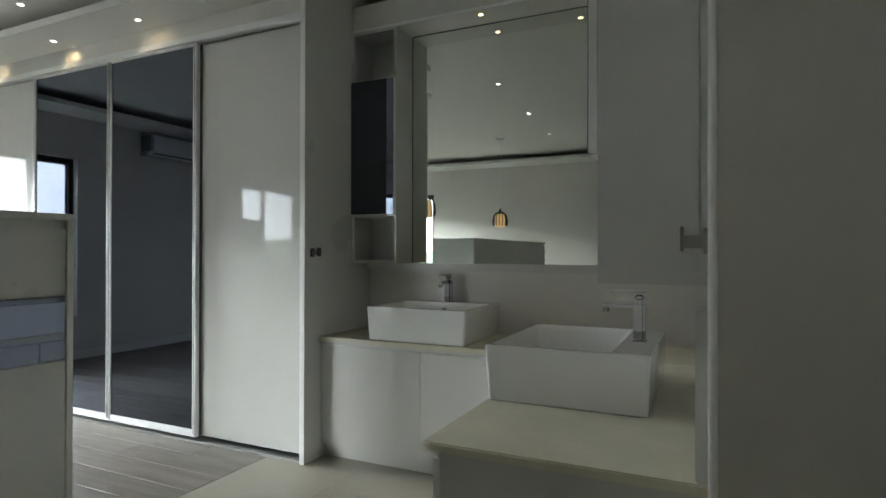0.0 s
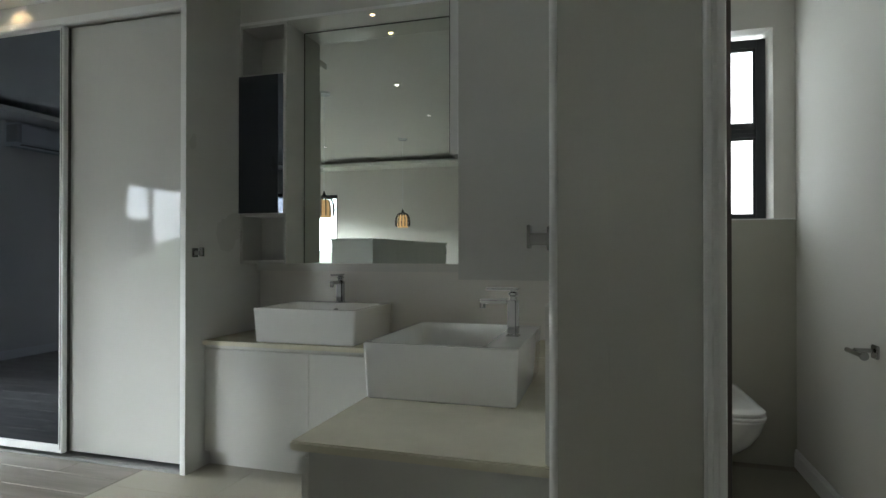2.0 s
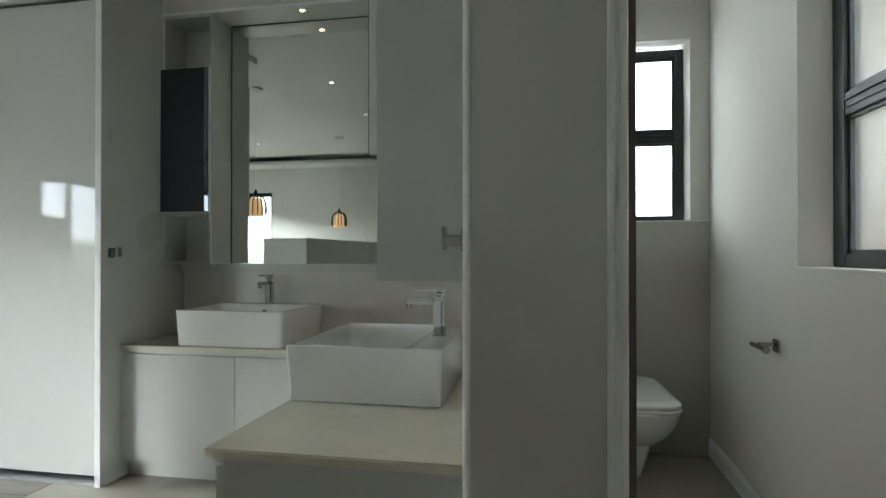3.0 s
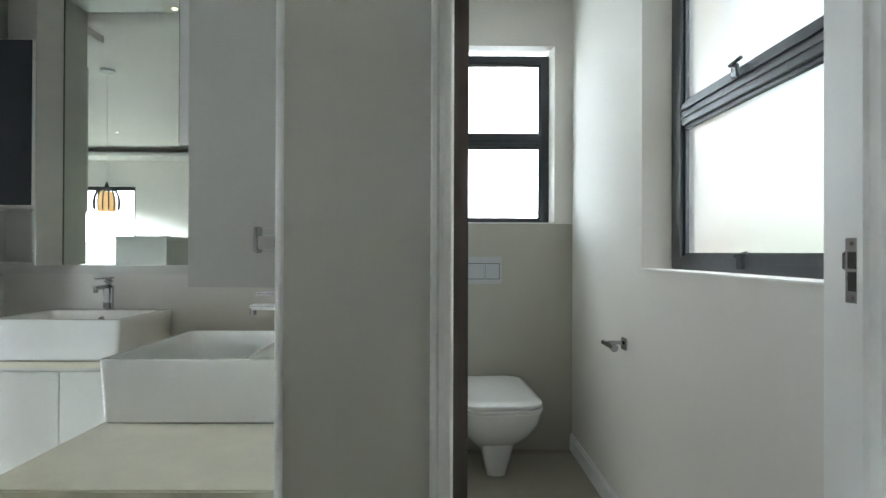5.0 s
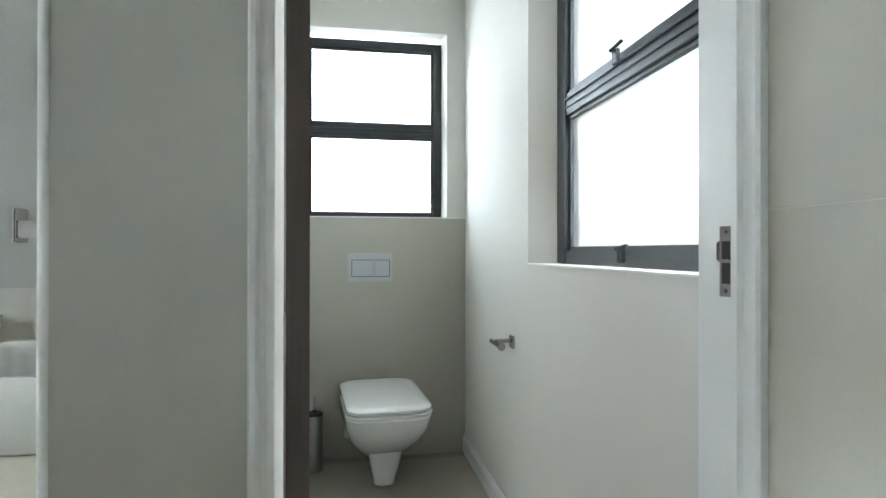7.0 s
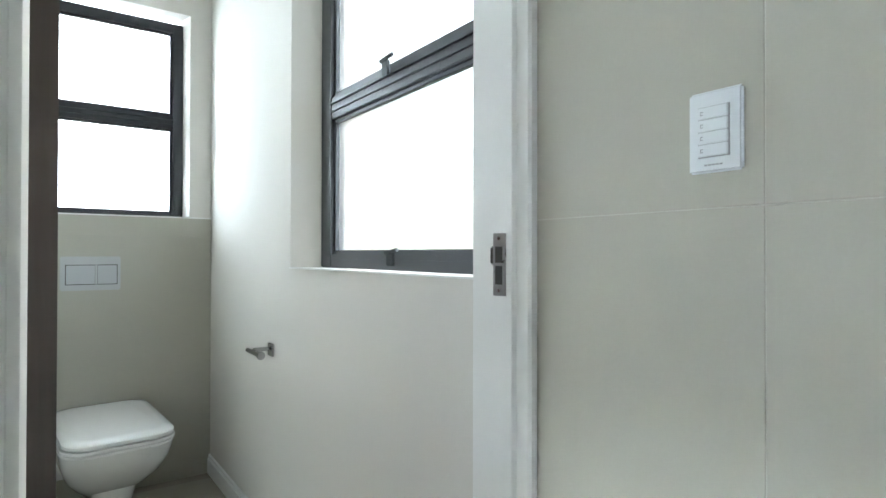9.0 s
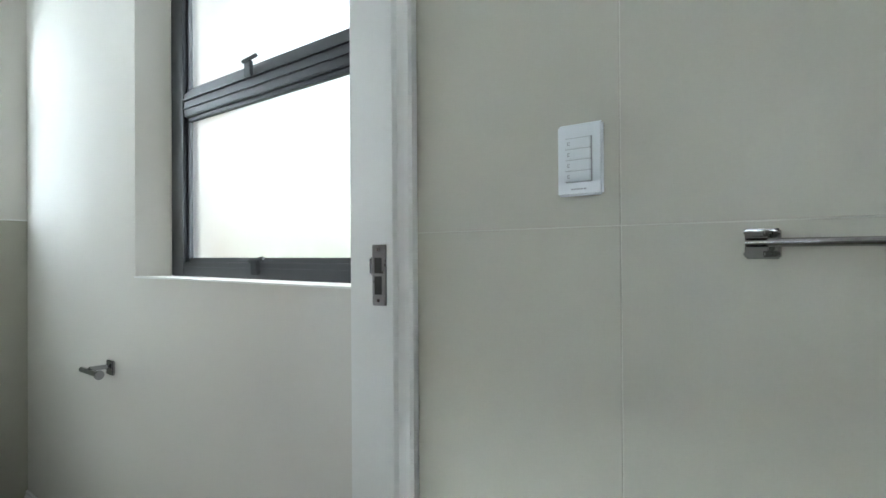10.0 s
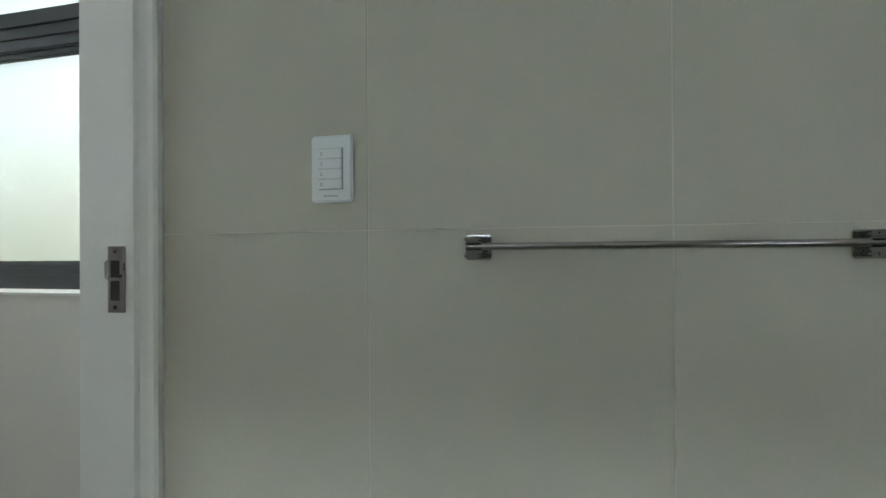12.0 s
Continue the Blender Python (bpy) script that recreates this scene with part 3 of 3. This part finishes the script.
def wall_cabinet(name, m, label):
    """A shallow tall cabinet with open niches above and below a smoked mirror door. Its front faces -y, its left side x = 0."""
    c = thing(name, (0, 0, 0), label, "cabinet", "wall cabinets")
    w, d, z0, z1 = 0.323, 0.215, 1.134, 2.600
    part("side_panel", B(0, 0.016, 0, d, z0, z1, bevel=0.001), BOARD_GREY_SHADED, c)
    part("side_panel", B(w - 0.016, w, 0, d, z0, z1, bevel=0.001), BOARD_GREY_SHADED, c)
    part("back_panel", B(0.016, w - 0.016, d - 0.008, d, z0, z1), BOARD_GREY_SHADED, c)
    for z in (z0, 1.425, 2.275, z1 - 0.016):
        part("shelf", B(0.016, w - 0.016, 0.001, d - 0.008, z, z + 0.016, bevel=0.001), BOARD_GREY_SHADED, c)
    dr = part("door", B(0.002, w - 0.004, -0.022, -0.002, 1.436, 2.282, bevel=0.001), ALU, c, "smoked mirror door")
    part("door_glass", B(0.006, w - 0.008, -0.0245, -0.0222, 1.440, 2.278), DARK_GLASS, dr)
    c.matrix_basis = m
    return c


wall_cabinet("wall_cabinet", Matrix.Translation((-1.767, 3.184, 0)), "shallow white wall cabinet with open niches and a smoked mirror door")
near_cab = wall_cabinet("wall_cabinet", Matrix.Translation((0.082, 1.793, 0)) @ Matrix.Rotation(radians(-90), 4, "Z"), "shallow white wall cabinet beside the basin, seen from its side panel")
part("back_filler", B(0.2975, 0.3172, 1.473, 1.7925, 1.134, 2.600, bevel=0.001), BOARD_GREY_SHADED, near_cab)
sf = thing("mirror_soffit", (-0.6, 3.29, 2.601), "white board soffit with small warm downlights above the mirror", "soffit")
part("board", B(-1.767, 0.312, 3.184, Y_BACK - 0.0005, 2.6008, Z_BATH - 0.0008, bevel=0.002), BOARD, sf)
part("edge_strip", B(-1.767, 0.312, 3.1805, 3.1838, 2.6008, 2.618, bevel=0.001), TRIM, sf)
mir = thing("wall_mirror", (-0.6, 3.395, 1.134), "large clear wall mirror above the basin", "mirror", "wall mirrors")
part("glass", B(-1.442, 0.311, 3.391, Y_BACK - 0.001, 1.134, 2.597, bevel=0.001), MIRROR, mir)
part("edge_seal", B(-1.4438, -1.4380, 3.3885, 3.3995, 1.134, 2.597), GAP, mir)
part("edge_seal", B(-1.4378, 0.311, 3.3885, 3.3995, 2.5945, 2.6005), GAP, mir)
mir2 = thing("wall_mirror", (0.31, 2.5, 1.134), "clear wall mirror above the second basin", "mirror", "wall mirrors")
part("glass", B(0.304, 0.3125, 1.822, 3.385, 1.134, 2.597, bevel=0.001), MIRROR, mir2)


def downlight(x, y, z, mat, r=0.034, watts=0.0, warm=False):
    """A small round recessed lamp."""
    d = thing("downlight", (x, y, z), "small round recessed downlight, lit", "downlight", "downlights")
    bm = lathe(bmesh.new(), [(r * 0.7, -0.0035), (r * 0.86, -0.005), (r, -0.003), (r, -0.0006)], (x, y, z))
    part("bezel", bm, ALU, d)
    part("lens", tube(bmesh.new(), (x, y, z - 0.0012), (x, y, z - 0.003), r * 0.7), mat, d)
    if watts:
        s = new("downlight_beam", bpy.data.lights.new("downlight_beam", "SPOT"))
        s.data.energy, s.data.spot_size, s.data.spot_blend, s.data.shadow_soft_size = watts, radians(70), 0.6, 0.02
        s.data.color = (1.0, 0.62, 0.28) if warm else (1.0, 0.9, 0.75)
        s.matrix_world = look((x, y, z - 0.012), (x, y, 0))


for x in (-0.91, -0.39, 0.13):
    downlight(x, 3.245, 2.6008, WARM_LAMP, 0.019, 1.0, True)
for x in (-3.03, -3.92, -4.81):
    downlight(x, 2.607, Z_DROP, LAMP, 0.024)
    s = new("wash_beam", bpy.data.lights.new("wash_beam", "SPOT"))
    s.data.energy, s.data.spot_size, s.data.spot_blend, s.data.shadow_soft_size, s.data.color = 1.2, radians(110), 1.0, 0.015, (1.0, 0.70, 0.38)
    s.matrix_world = look((x, 2.655, Z_DROP - 0.014), (x, 2.752, 2.55))
for x, y in ((-1.583, 1.38), (-1.66, 0.1), (-1.745, -1.15), (-3.85, 2.355), (-3.85, 0.1), (-3.85, -1.4)):
    downlight(x, y, Z_CEIL, LAMP, 0.027)


def pendant(x, y, label):
    """A cane-caged drum pendant on a thin cord."""
    p = thing("pendant_lamp", (x, y, Z_CEIL), label, "lamp", "pendant lamps")
    part("rose", lathe(bmesh.new(), [(0.0, -0.028), (0.055, -0.026), (0.062, -0.018), (0.062, -0.0005), (0.0, -0.0005)], (x, y, Z_CEIL)), PLASTIC, p)
    part("cord", tube(bmesh.new(), (x, y, 1.80), (x, y, Z_CEIL - 0.02), 0.003, seg=8), PLASTIC, p)
    part("cap", lathe(bmesh.new(), [(0.004, 0.27), (0.012, 0.25), (0.022, 0.225), (0.05, 0.205), (0.0, 0.205)], (x, y, 1.565)), RUBBER, p)
    part("shade", lathe(bmesh.new(), [(0.0, 0.185), (0.055, 0.18), (0.068, 0.15), (0.076, 0.02), (0.074, 0.0), (0.0, 0.004)], (x, y, 1.565)), SHADE, p, "glowing fabric shade")
    for k in range(14):
        a = 2 * math.pi * k / 14
        bm = bmesh.new()
        pts = [(0.03, 0.212), (0.075, 0.19), (0.098, 0.14), (0.106, 0.08), (0.100, 0.015)]
        for (r0, h0), (r1, h1) in zip(pts, pts[1:]):
            tube(bm, (x + r0 * math.cos(a), y + r0 * math.sin(a), 1.565 + h0), (x + r1 * math.cos(a), y + r1 * math.sin(a), 1.565 + h1), 0.0055, seg=6)
        part("cane_rib", bm, CANE, p)


pendant(-2.40, 1.335, "hanging lamp with a dark cane cage and lit shade")
pendant(-2.45, -1.12, "hanging lamp with a dark cane cage and lit shade")

# ---- chest between bed and bathroom ----
chest = thing("drawer_chest", (-2.03, 0.1, 0), "tall white drawer chest with smoked glass drawer fronts", "chest")
part("carcass", B(-2.26, -1.832, -1.2, 1.44, 0.05, 1.3175, bevel=0.002), BOARD, chest)
part("top", B(-2.27, -1.808, -1.205, 1.447, 1.318, 1.342, bevel=0.002), BOARD, chest)
part("plinth", B(-2.24, -1.85, -1.18, 1.42, 0, 0.0495), BOARD, chest)
part("end_panel", B(-1.8315, -1.808, 1.424, 1.447, 0.0, 1.3175, bevel=0.001), BOARD, chest)
for i in range(4):
    y1 = 1.421 - i * 0.655
    for z0, z1, m in ((0.06, 0.808, BOARD), (0.813, 1.043, DARK_GLASS), (1.048, 1.286, BOARD)):
        part("drawer_front", B(-1.8312, -1.8125, y1 - 0.65, y1, z0, z1, bevel=0.0015), m, chest, "smoked glass drawer front" if m is DARK_GLASS else "")

# ---- air conditioner ----
ac = thing("air_conditioner", (X_LEFT, 0.1, 2.4), "white split air conditioner high on the bedroom wall", "air conditioner")
prof = [(0.001, 0.0), (0.12, 0.0), (0.185, 0.05), (0.20, 0.10), (0.20, 0.24), (0.17, 0.27), (0.001, 0.27)]
part("casing", loft(bmesh.new(), [[(X_LEFT + a, y, 2.395 + b) for a, b in prof] for y in (-0.32, 0.55)]), PLASTIC, ac)
part("air_slot", B(X_LEFT + 0.125, X_LEFT + 0.188, -0.26, 0.49, 2.412, 2.420), RUBBER, ac)
part("end_cap", B(X_LEFT + 0.02, X_LEFT + 0.203, 0.51, 0.553, 2.44, 2.64, bevel=0.004), GREY_PRINT, ac)

# ---- toilet room ----
toi = thing("toilet", (0.905, Y_WC, 0.05), "white wall-hung toilet with a closed lid", "toilet")
cy0 = 3.47


def dring(z, hx, front, back, r):
    """A toilet's outline: straight sides, round front corners."""
    return ring(0.905, (front + back) / 2, z, hx, (back - front) / 2, r, 8)


part("bowl", loft(bmesh.new(), [dring(0.105, 0.085, 3.45, 3.742, 0.06), dring(0.14, 0.105, 3.38, 3.742, 0.08), dring(0.19, 0.145, 3.29, 3.742, 0.11), dring(0.25, 0.182, 3.21, 3.742, 0.13), dring(0.32, 0.205, 3.158, 3.742, 0.13), dring(0.385, 0.213, 3.145, 3.742, 0.11), dring(0.393, 0.208, 3.150, 3.742, 0.105)]), CERAMIC, toi)
part("outlet_shroud", loft(bmesh.new(), [ring(0.905, 3.50, -0.036, 0.034, 0.10, 0.03), ring(0.905, 3.495, -0.026, 0.050, 0.13, 0.045), ring(0.905, 3.49, 0.03, 0.058, 0.145, 0.05), ring(0.905, 3.48, 0.10, 0.074, 0.165, 0.06), ring(0.905, 3.47, 0.2, 0.092, 0.18, 0.06)]), CERAMIC, toi)
part("seat", loft(bmesh.new(), [dring(0.3932, 0.200, 3.155, 3.68, 0.095), dring(0.3965, 0.200, 3.155, 3.68, 0.095), dring(0.3967, 0.212, 3.141, 3.68, 0.10), dring(0.400, 0.215, 3.138, 3.68, 0.10), dring(0.409, 0.215, 3.138, 3.68, 0.10), dring(0.412, 0.212, 3.141, 3.68, 0.10), dring(0.4122, 0.198, 3.157, 3.68, 0.09), dring(0.4162, 0.198, 3.157, 3.68, 0.09)]), CERAMIC, toi)
lid = loft(bmesh.new(), [dring(0.4165, 0.206, 3.147, 3.735, 0.09), dring(0.420, 0.210, 3.143, 3.735, 0.09), dring(0.432, 0.209, 3.144, 3.735, 0.09), dring(0.442, 0.197, 3.158, 3.72, 0.085), dring(0.446, 0.168, 3.19, 3.69, 0.08)])
for v in lid.verts:
    v.co.z += 0.045 * (v.co.y - 3.143)
part("lid", lid, CERAMIC, toi)
part("wall_block", B(0.73, 1.08, 3.735, 3.7535, 0.13, 0.395, bevel=0.006), CERAMIC, toi)
toi.matrix_basis = Matrix.Translation((0.892, Y_WC - 0.006, 0.05)) @ Matrix.Rotation(radians(5), 4, "Z")
structure("wc_tile_backing", [(0.4305, 1.4295, Y_WC - 0.010, Y_WC - 0.0005, 0, 1.3868)], TILE, "greige tiled dado behind the toilet")
fp = thing("flush_plate", (0.866, Y_WC - 0.0135, 1.017), "satin dual flush plate on the tiled wall", "flush plate")
FP = Y_WC - 0.0135
part("frame", B(0.739, 0.994, FP - 0.011, FP, 1.017, 1.183, bevel=0.005), SATIN_LIGHT, fp)
part("recess", B(0.7595, 0.980, FP - 0.0135, FP - 0.0112, 1.0445, 1.1435), GAP, fp)
part("large_button", B(0.7635, 0.8825, FP - 0.0185, FP - 0.0138, 1.0485, 1.1395, bevel=0.002), SATIN_GREY, fp)
part("small_button", B(0.8945, 0.976, FP - 0.0185, FP - 0.0138, 1.0485, 1.1395, bevel=0.002), SATIN_GREY, fp)
part("button_bridge", B(0.8838, 0.8932, FP - 0.0150, FP - 0.0136, 1.0448, 1.1432), SATIN_LIGHT, fp)
tp = thing("paper_holder", (X_WC, 2.80, 0.80), "chrome toilet paper holder without a roll", "paper holder")
part("plate", B(X_WC - 0.012, X_WC - 0.0005, 2.740, 2.794, 0.784, 0.838, bevel=0.003), CHROME, tp)
part("arm", B(X_WC - 0.080, X_WC - 0.0122, 2.759, 2.777, 0.808, 0.824, bevel=0.004, seg=3), CHROME, tp)
part("bar", tube(bmesh.new(), (X_WC - 0.076, 2.682, 0.806), (X_WC - 0.076, 2.842, 0.806), 0.0105, bevel=0.002), CHROME, tp)
part("end_cap", tube(bmesh.new(), (X_WC - 0.076, 2.674, 0.806), (X_WC - 0.076, 2.6815, 0.806), 0.0165, bevel=0.002), CHROME, tp)
tb = thing("toilet_brush", (0.560, 3.62, 0), "dark toilet brush in a steel holder", "toilet brush")
part("holder", lathe(bmesh.new(), [(0.0, 0.0005), (0.045, 0.0005), (0.045, 0.30), (0.041, 0.30), (0.041, 0.01), (0.0, 0.01)], (0.560, 3.62, 0)), STEEL, tb)
part("lid", lathe(bmesh.new(), [(0.046, 0.301), (0.046, 0.312), (0.012, 0.318), (0.008, 0.33)], (0.560, 3.62, 0)), RUBBER, tb)
part("handle", tube(bmesh.new(), (0.560, 3.62, 0.31), (0.560, 3.62, 0.40), 0.007), STEEL, tb)

# ---- on the tiled wall ----
sw = thing("light_switch", (X_TILE, 0.866, 1.304), "white wall keypad with four buttons", "light switch")
part("plate", B(X_TILE - 0.008, X_TILE - 0.0005, 0.8305, 0.9015, 1.303, 1.408, bevel=0.003, seg=3), PLASTIC, sw)
part("inset", B(X_TILE - 0.0095, X_TILE - 0.0081, 0.8460, 0.8870, 1.3225, 1.3875), GREY_PRINT, sw)
for i in range(4):
    z = 1.3235 + i * 0.0159
    bt = part("button", B(X_TILE - 0.0125, X_TILE - 0.0096, 0.8470, 0.8860, z, z + 0.0152, bevel=0.0008), PLASTIC, sw)
    part("legend", B(X_TILE - 0.0128, X_TILE - 0.01255, 0.8788, 0.8825, z + 0.0050, z + 0.0062), GREY_PRINT, bt)
    part("legend", B(X_TILE - 0.0128, X_TILE - 0.01255, 0.8788, 0.8825, z + 0.0088, z + 0.0100), GREY_PRINT, bt)
    part("legend", B(X_TILE - 0.0128, X_TILE - 0.01255, 0.8814, 0.8825, z + 0.0063, z + 0.0087), GREY_PRINT, bt)
for y in (0.8575, 0.8625, 0.8675, 0.8725, 0.8775):
    part("legend_line", B(X_TILE - 0.0083, X_TILE - 0.00805, y - 0.0019, y + 0.0019, 1.3118, 1.3140), GREY_PRINT, sw)
rail = thing("towel_rail", (X_TILE, 0.39, 1.225), "chrome towel rail on square brackets", "towel rail")
ZR = 1.230
for y in (0.632, 0.142):
    bk = part("bracket", B(X_TILE - 0.010, X_TILE - 0.0005, y - 0.019, y + 0.019, ZR - 0.018, ZR + 0.018, bevel=0.002), CHROME, rail)
    part("bracket_arm", B(X_TILE - 0.055, X_TILE - 0.0102, y - 0.011, y + 0.011, ZR + 0.0085, ZR + 0.0155, bevel=0.002), CHROME, bk)
    part("bracket_arm", B(X_TILE - 0.055, X_TILE - 0.0102, y - 0.011, y + 0.011, ZR - 0.0155, ZR - 0.0085, bevel=0.002), CHROME, bk)
    part("bracket_post", B(X_TILE - 0.030, X_TILE - 0.0102, y - 0.010, y + 0.010, ZR - 0.0084, ZR + 0.0084, bevel=0.001), CHROME, bk)
part("bar", tube(bmesh.new(), (X_TILE - 0.046, 0.128, ZR + 0.001), (X_TILE - 0.046, 0.642, ZR + 0.001), 0.0050, seg=20, bevel=0.001), CHROME, rail)

# ---- outside ----
structure("ground", [(-900, 900, -900, 900, -3.6, -3.3)], FIELD, "green grassland reaching to the horizon")


def ridge(name, r, height, wave, seed, label):
    """A far line of hills round the house, lit by their own emission."""
    bm, rows = bmesh.new(), []
    for k, (dr, f) in enumerate(((-120, 0.0), (-60, 0.45), (0, 1.0), (80, 0.75), (160, 0.0))):
        row = []
        for i in range(120):
            a = 2 * math.pi * i / 120
            n = noise.noise((math.cos(a) * wave, math.sin(a) * wave, seed)) + 0.5 * noise.noise((math.cos(a) * wave * 3, math.sin(a) * wave * 3, seed + k))
            row.append(bm.verts.new(((r + dr) * math.cos(a), (r + dr) * math.sin(a), -3.4 + f * height * max(0.15, 0.6 + 0.7 * n))))
        rows.append(row)
    for p, q in zip(rows, rows[1:]):
        for i in range(120):
            bm.faces.new((p[i], p[(i + 1) % 120], q[(i + 1) % 120], q[i]))
    return tagged(part(name, bm, HILL_GLOW), label, kind="structure")


for nm, m in (("backdrop_sky_west", look((-700, 0, 150), (0, 0, 150))), ("backdrop_sky_south", look((0, -700, 150), (0, 0, 150)))):
    bm = bmesh.new()
    bmesh.ops.create_grid(bm, x_segments=4, y_segments=4, size=1.0, matrix=m @ Matrix.Diagonal((780, 160, 1, 1)))
    tagged(part(nm, bm, CLOUD), "bright overcast clouds far away", kind="structure")
ridge("backdrop_hills", 330, 15, 3.0, 4.0, "low green hills on the horizon with added glow")
structure("storey_below", [(X_LEFT - 0.2, 1.69, Y_FAR - 0.2, 3.985, -3.3, -0.152)], RENDER, "beige rendered storey below")
structure("outer_wall", [(X_WC + 0.2405, 1.90, 2.60, 3.9, -3.3, 4.2)], RENDER, "beige rendered outer wall")


def tree(x, y, base, top, spread, seed, label):
    """A slim tree: a tapered trunk with limbs, and a crown of many small leaves."""
    rnd = random.Random(seed)
    t = thing("tree", (x, y, base), label, "tree")
    bm = tube(bmesh.new(), (x, y, base), (x, y, top - spread), 0.09, 0.05, seg=10)
    tips = []
    for k in range(9):
        a, z = k * 2.4, top - spread * rnd.uniform(0.5, 1.7)
        tip = (x + math.cos(a) * spread * rnd.uniform(0.4, 0.8), y + math.sin(a) * spread * rnd.uniform(0.4, 0.8), z + spread * rnd.uniform(0.2, 0.7))
        tube(bm, (x, y, z - 0.2), tip, 0.03, 0.01, seg=6)
        tips.append(tip)
    part("trunk", bm, DOOR_WOOD, t)
    verts, faces = [], []
    for tip in tips + [(x, y, top - 0.3)]:
        for k in range(130):
            d = Vector((rnd.gauss(0, 1), rnd.gauss(0, 1), rnd.gauss(0, 0.8))) * spread * 0.26
            c0 = Vector(tip) + d
            u = Vector((rnd.gauss(0, 1), rnd.gauss(0, 1), rnd.gauss(0, 1))).normalized()
            v = u.orthogonal().normalized() * 0.028
            i0 = len(verts)
            verts += [c0 - u * 0.06, c0 + v, c0 + u * 0.06, c0 - v]
            faces.append((i0, i0 + 1, i0 + 2, i0 + 3))
    me = bpy.data.meshes.new("crown")
    me.from_pydata(verts, [], faces)
    me.materials.append(LEAF)
    crown = new("crown", me)
    crown.parent = t
    crown.matrix_parent_inverse = t.matrix_basis.inverted()


tree(4.2, 4.5, -3.3, 1.75, 0.95, 5, "small leafy green tree outside the window")

# ---- tiles and planks ----
tile_wall = bpy.data.objects["wall_tiled"]


def piece_mesh(name, sx, sy, sz, bevel, mat):
    bm = B(-sx / 2, sx / 2, -sy / 2, sy / 2, -sz / 2, sz / 2, bevel=bevel, seg=1)
    me = bpy.data.meshes.new(name)
    bm.to_mesh(me)
    bm.free()
    me.materials.append(mat)
    return me


def lay(name, me, spots, parent):
    for p in spots:
        ob = new(name, me)
        ob.location = p
        ob.parent = parent


J, TW, TH = 0.0018, 0.442, 0.90
full = piece_mesh("wall_tile", 0.012, TW - J, TH - J, 0.0005, TILE)
spots = []
for i in range(0, 9):
    for z in (-0.092, 0.808, 1.708, 2.608):
        spots.append((X_TILE + 0.006, 0.808 - TW / 2 - i * TW, z))
lay("wall_tile", full, spots, tile_wall)
lay("wall_tile", piece_mesh("wall_tile", 0.012, 1.19 - 0.808 - J, TH - J, 0.0005, TILE), [(X_TILE + 0.006, (1.19 + 0.808) / 2, z) for z in (-0.092, 0.808, 1.708, 2.608)], tile_wall)
fl = bpy.data.objects["floor_bathroom"]
lay("floor_tile", piece_mesh("floor_tile", 0.5985, 0.5985, 0.012, 0.0004, FLOOR_TILE), [(-2.05 + 0.3 + 0.6 * i, -2.6 + 0.6 * j, -0.006) for i in range(6) for j in range(11)], fl)
dado = bpy.data.objects["wc_tile_backing"]
for z0, z1 in ((0.0, 1.29), (1.29, 1.3865)):
    lay("wall_tile", piece_mesh("wall_tile", 0.9975, 0.0055, z1 - z0 - 0.0015, 0.0005, TILE), [(0.9300, Y_WC - 0.0105, (z0 + z1) / 2)], dado)
bed_floor = bpy.data.objects["floor_bedroom"]
rows = []
for j in range(30):
    y, x, k = 2.660 - 0.19 * j, -2.0535, 0
    first = (0.43, 0.86, 1.28)[j % 3]
    for n in range(4):
        length = first if n == 0 else 1.28
        length = min(length, x - X_LEFT)
        if length > 0.1:
            rows.append((round(length, 3), (x - length / 2, y, -0.006)))
        x -= length
for length in sorted({r[0] for r in rows}):
    lay("plank", piece_mesh("plank", length - 0.002, 0.188, 0.012, 0.0012, PLANK), [p for l, p in rows if l == length], bed_floor)
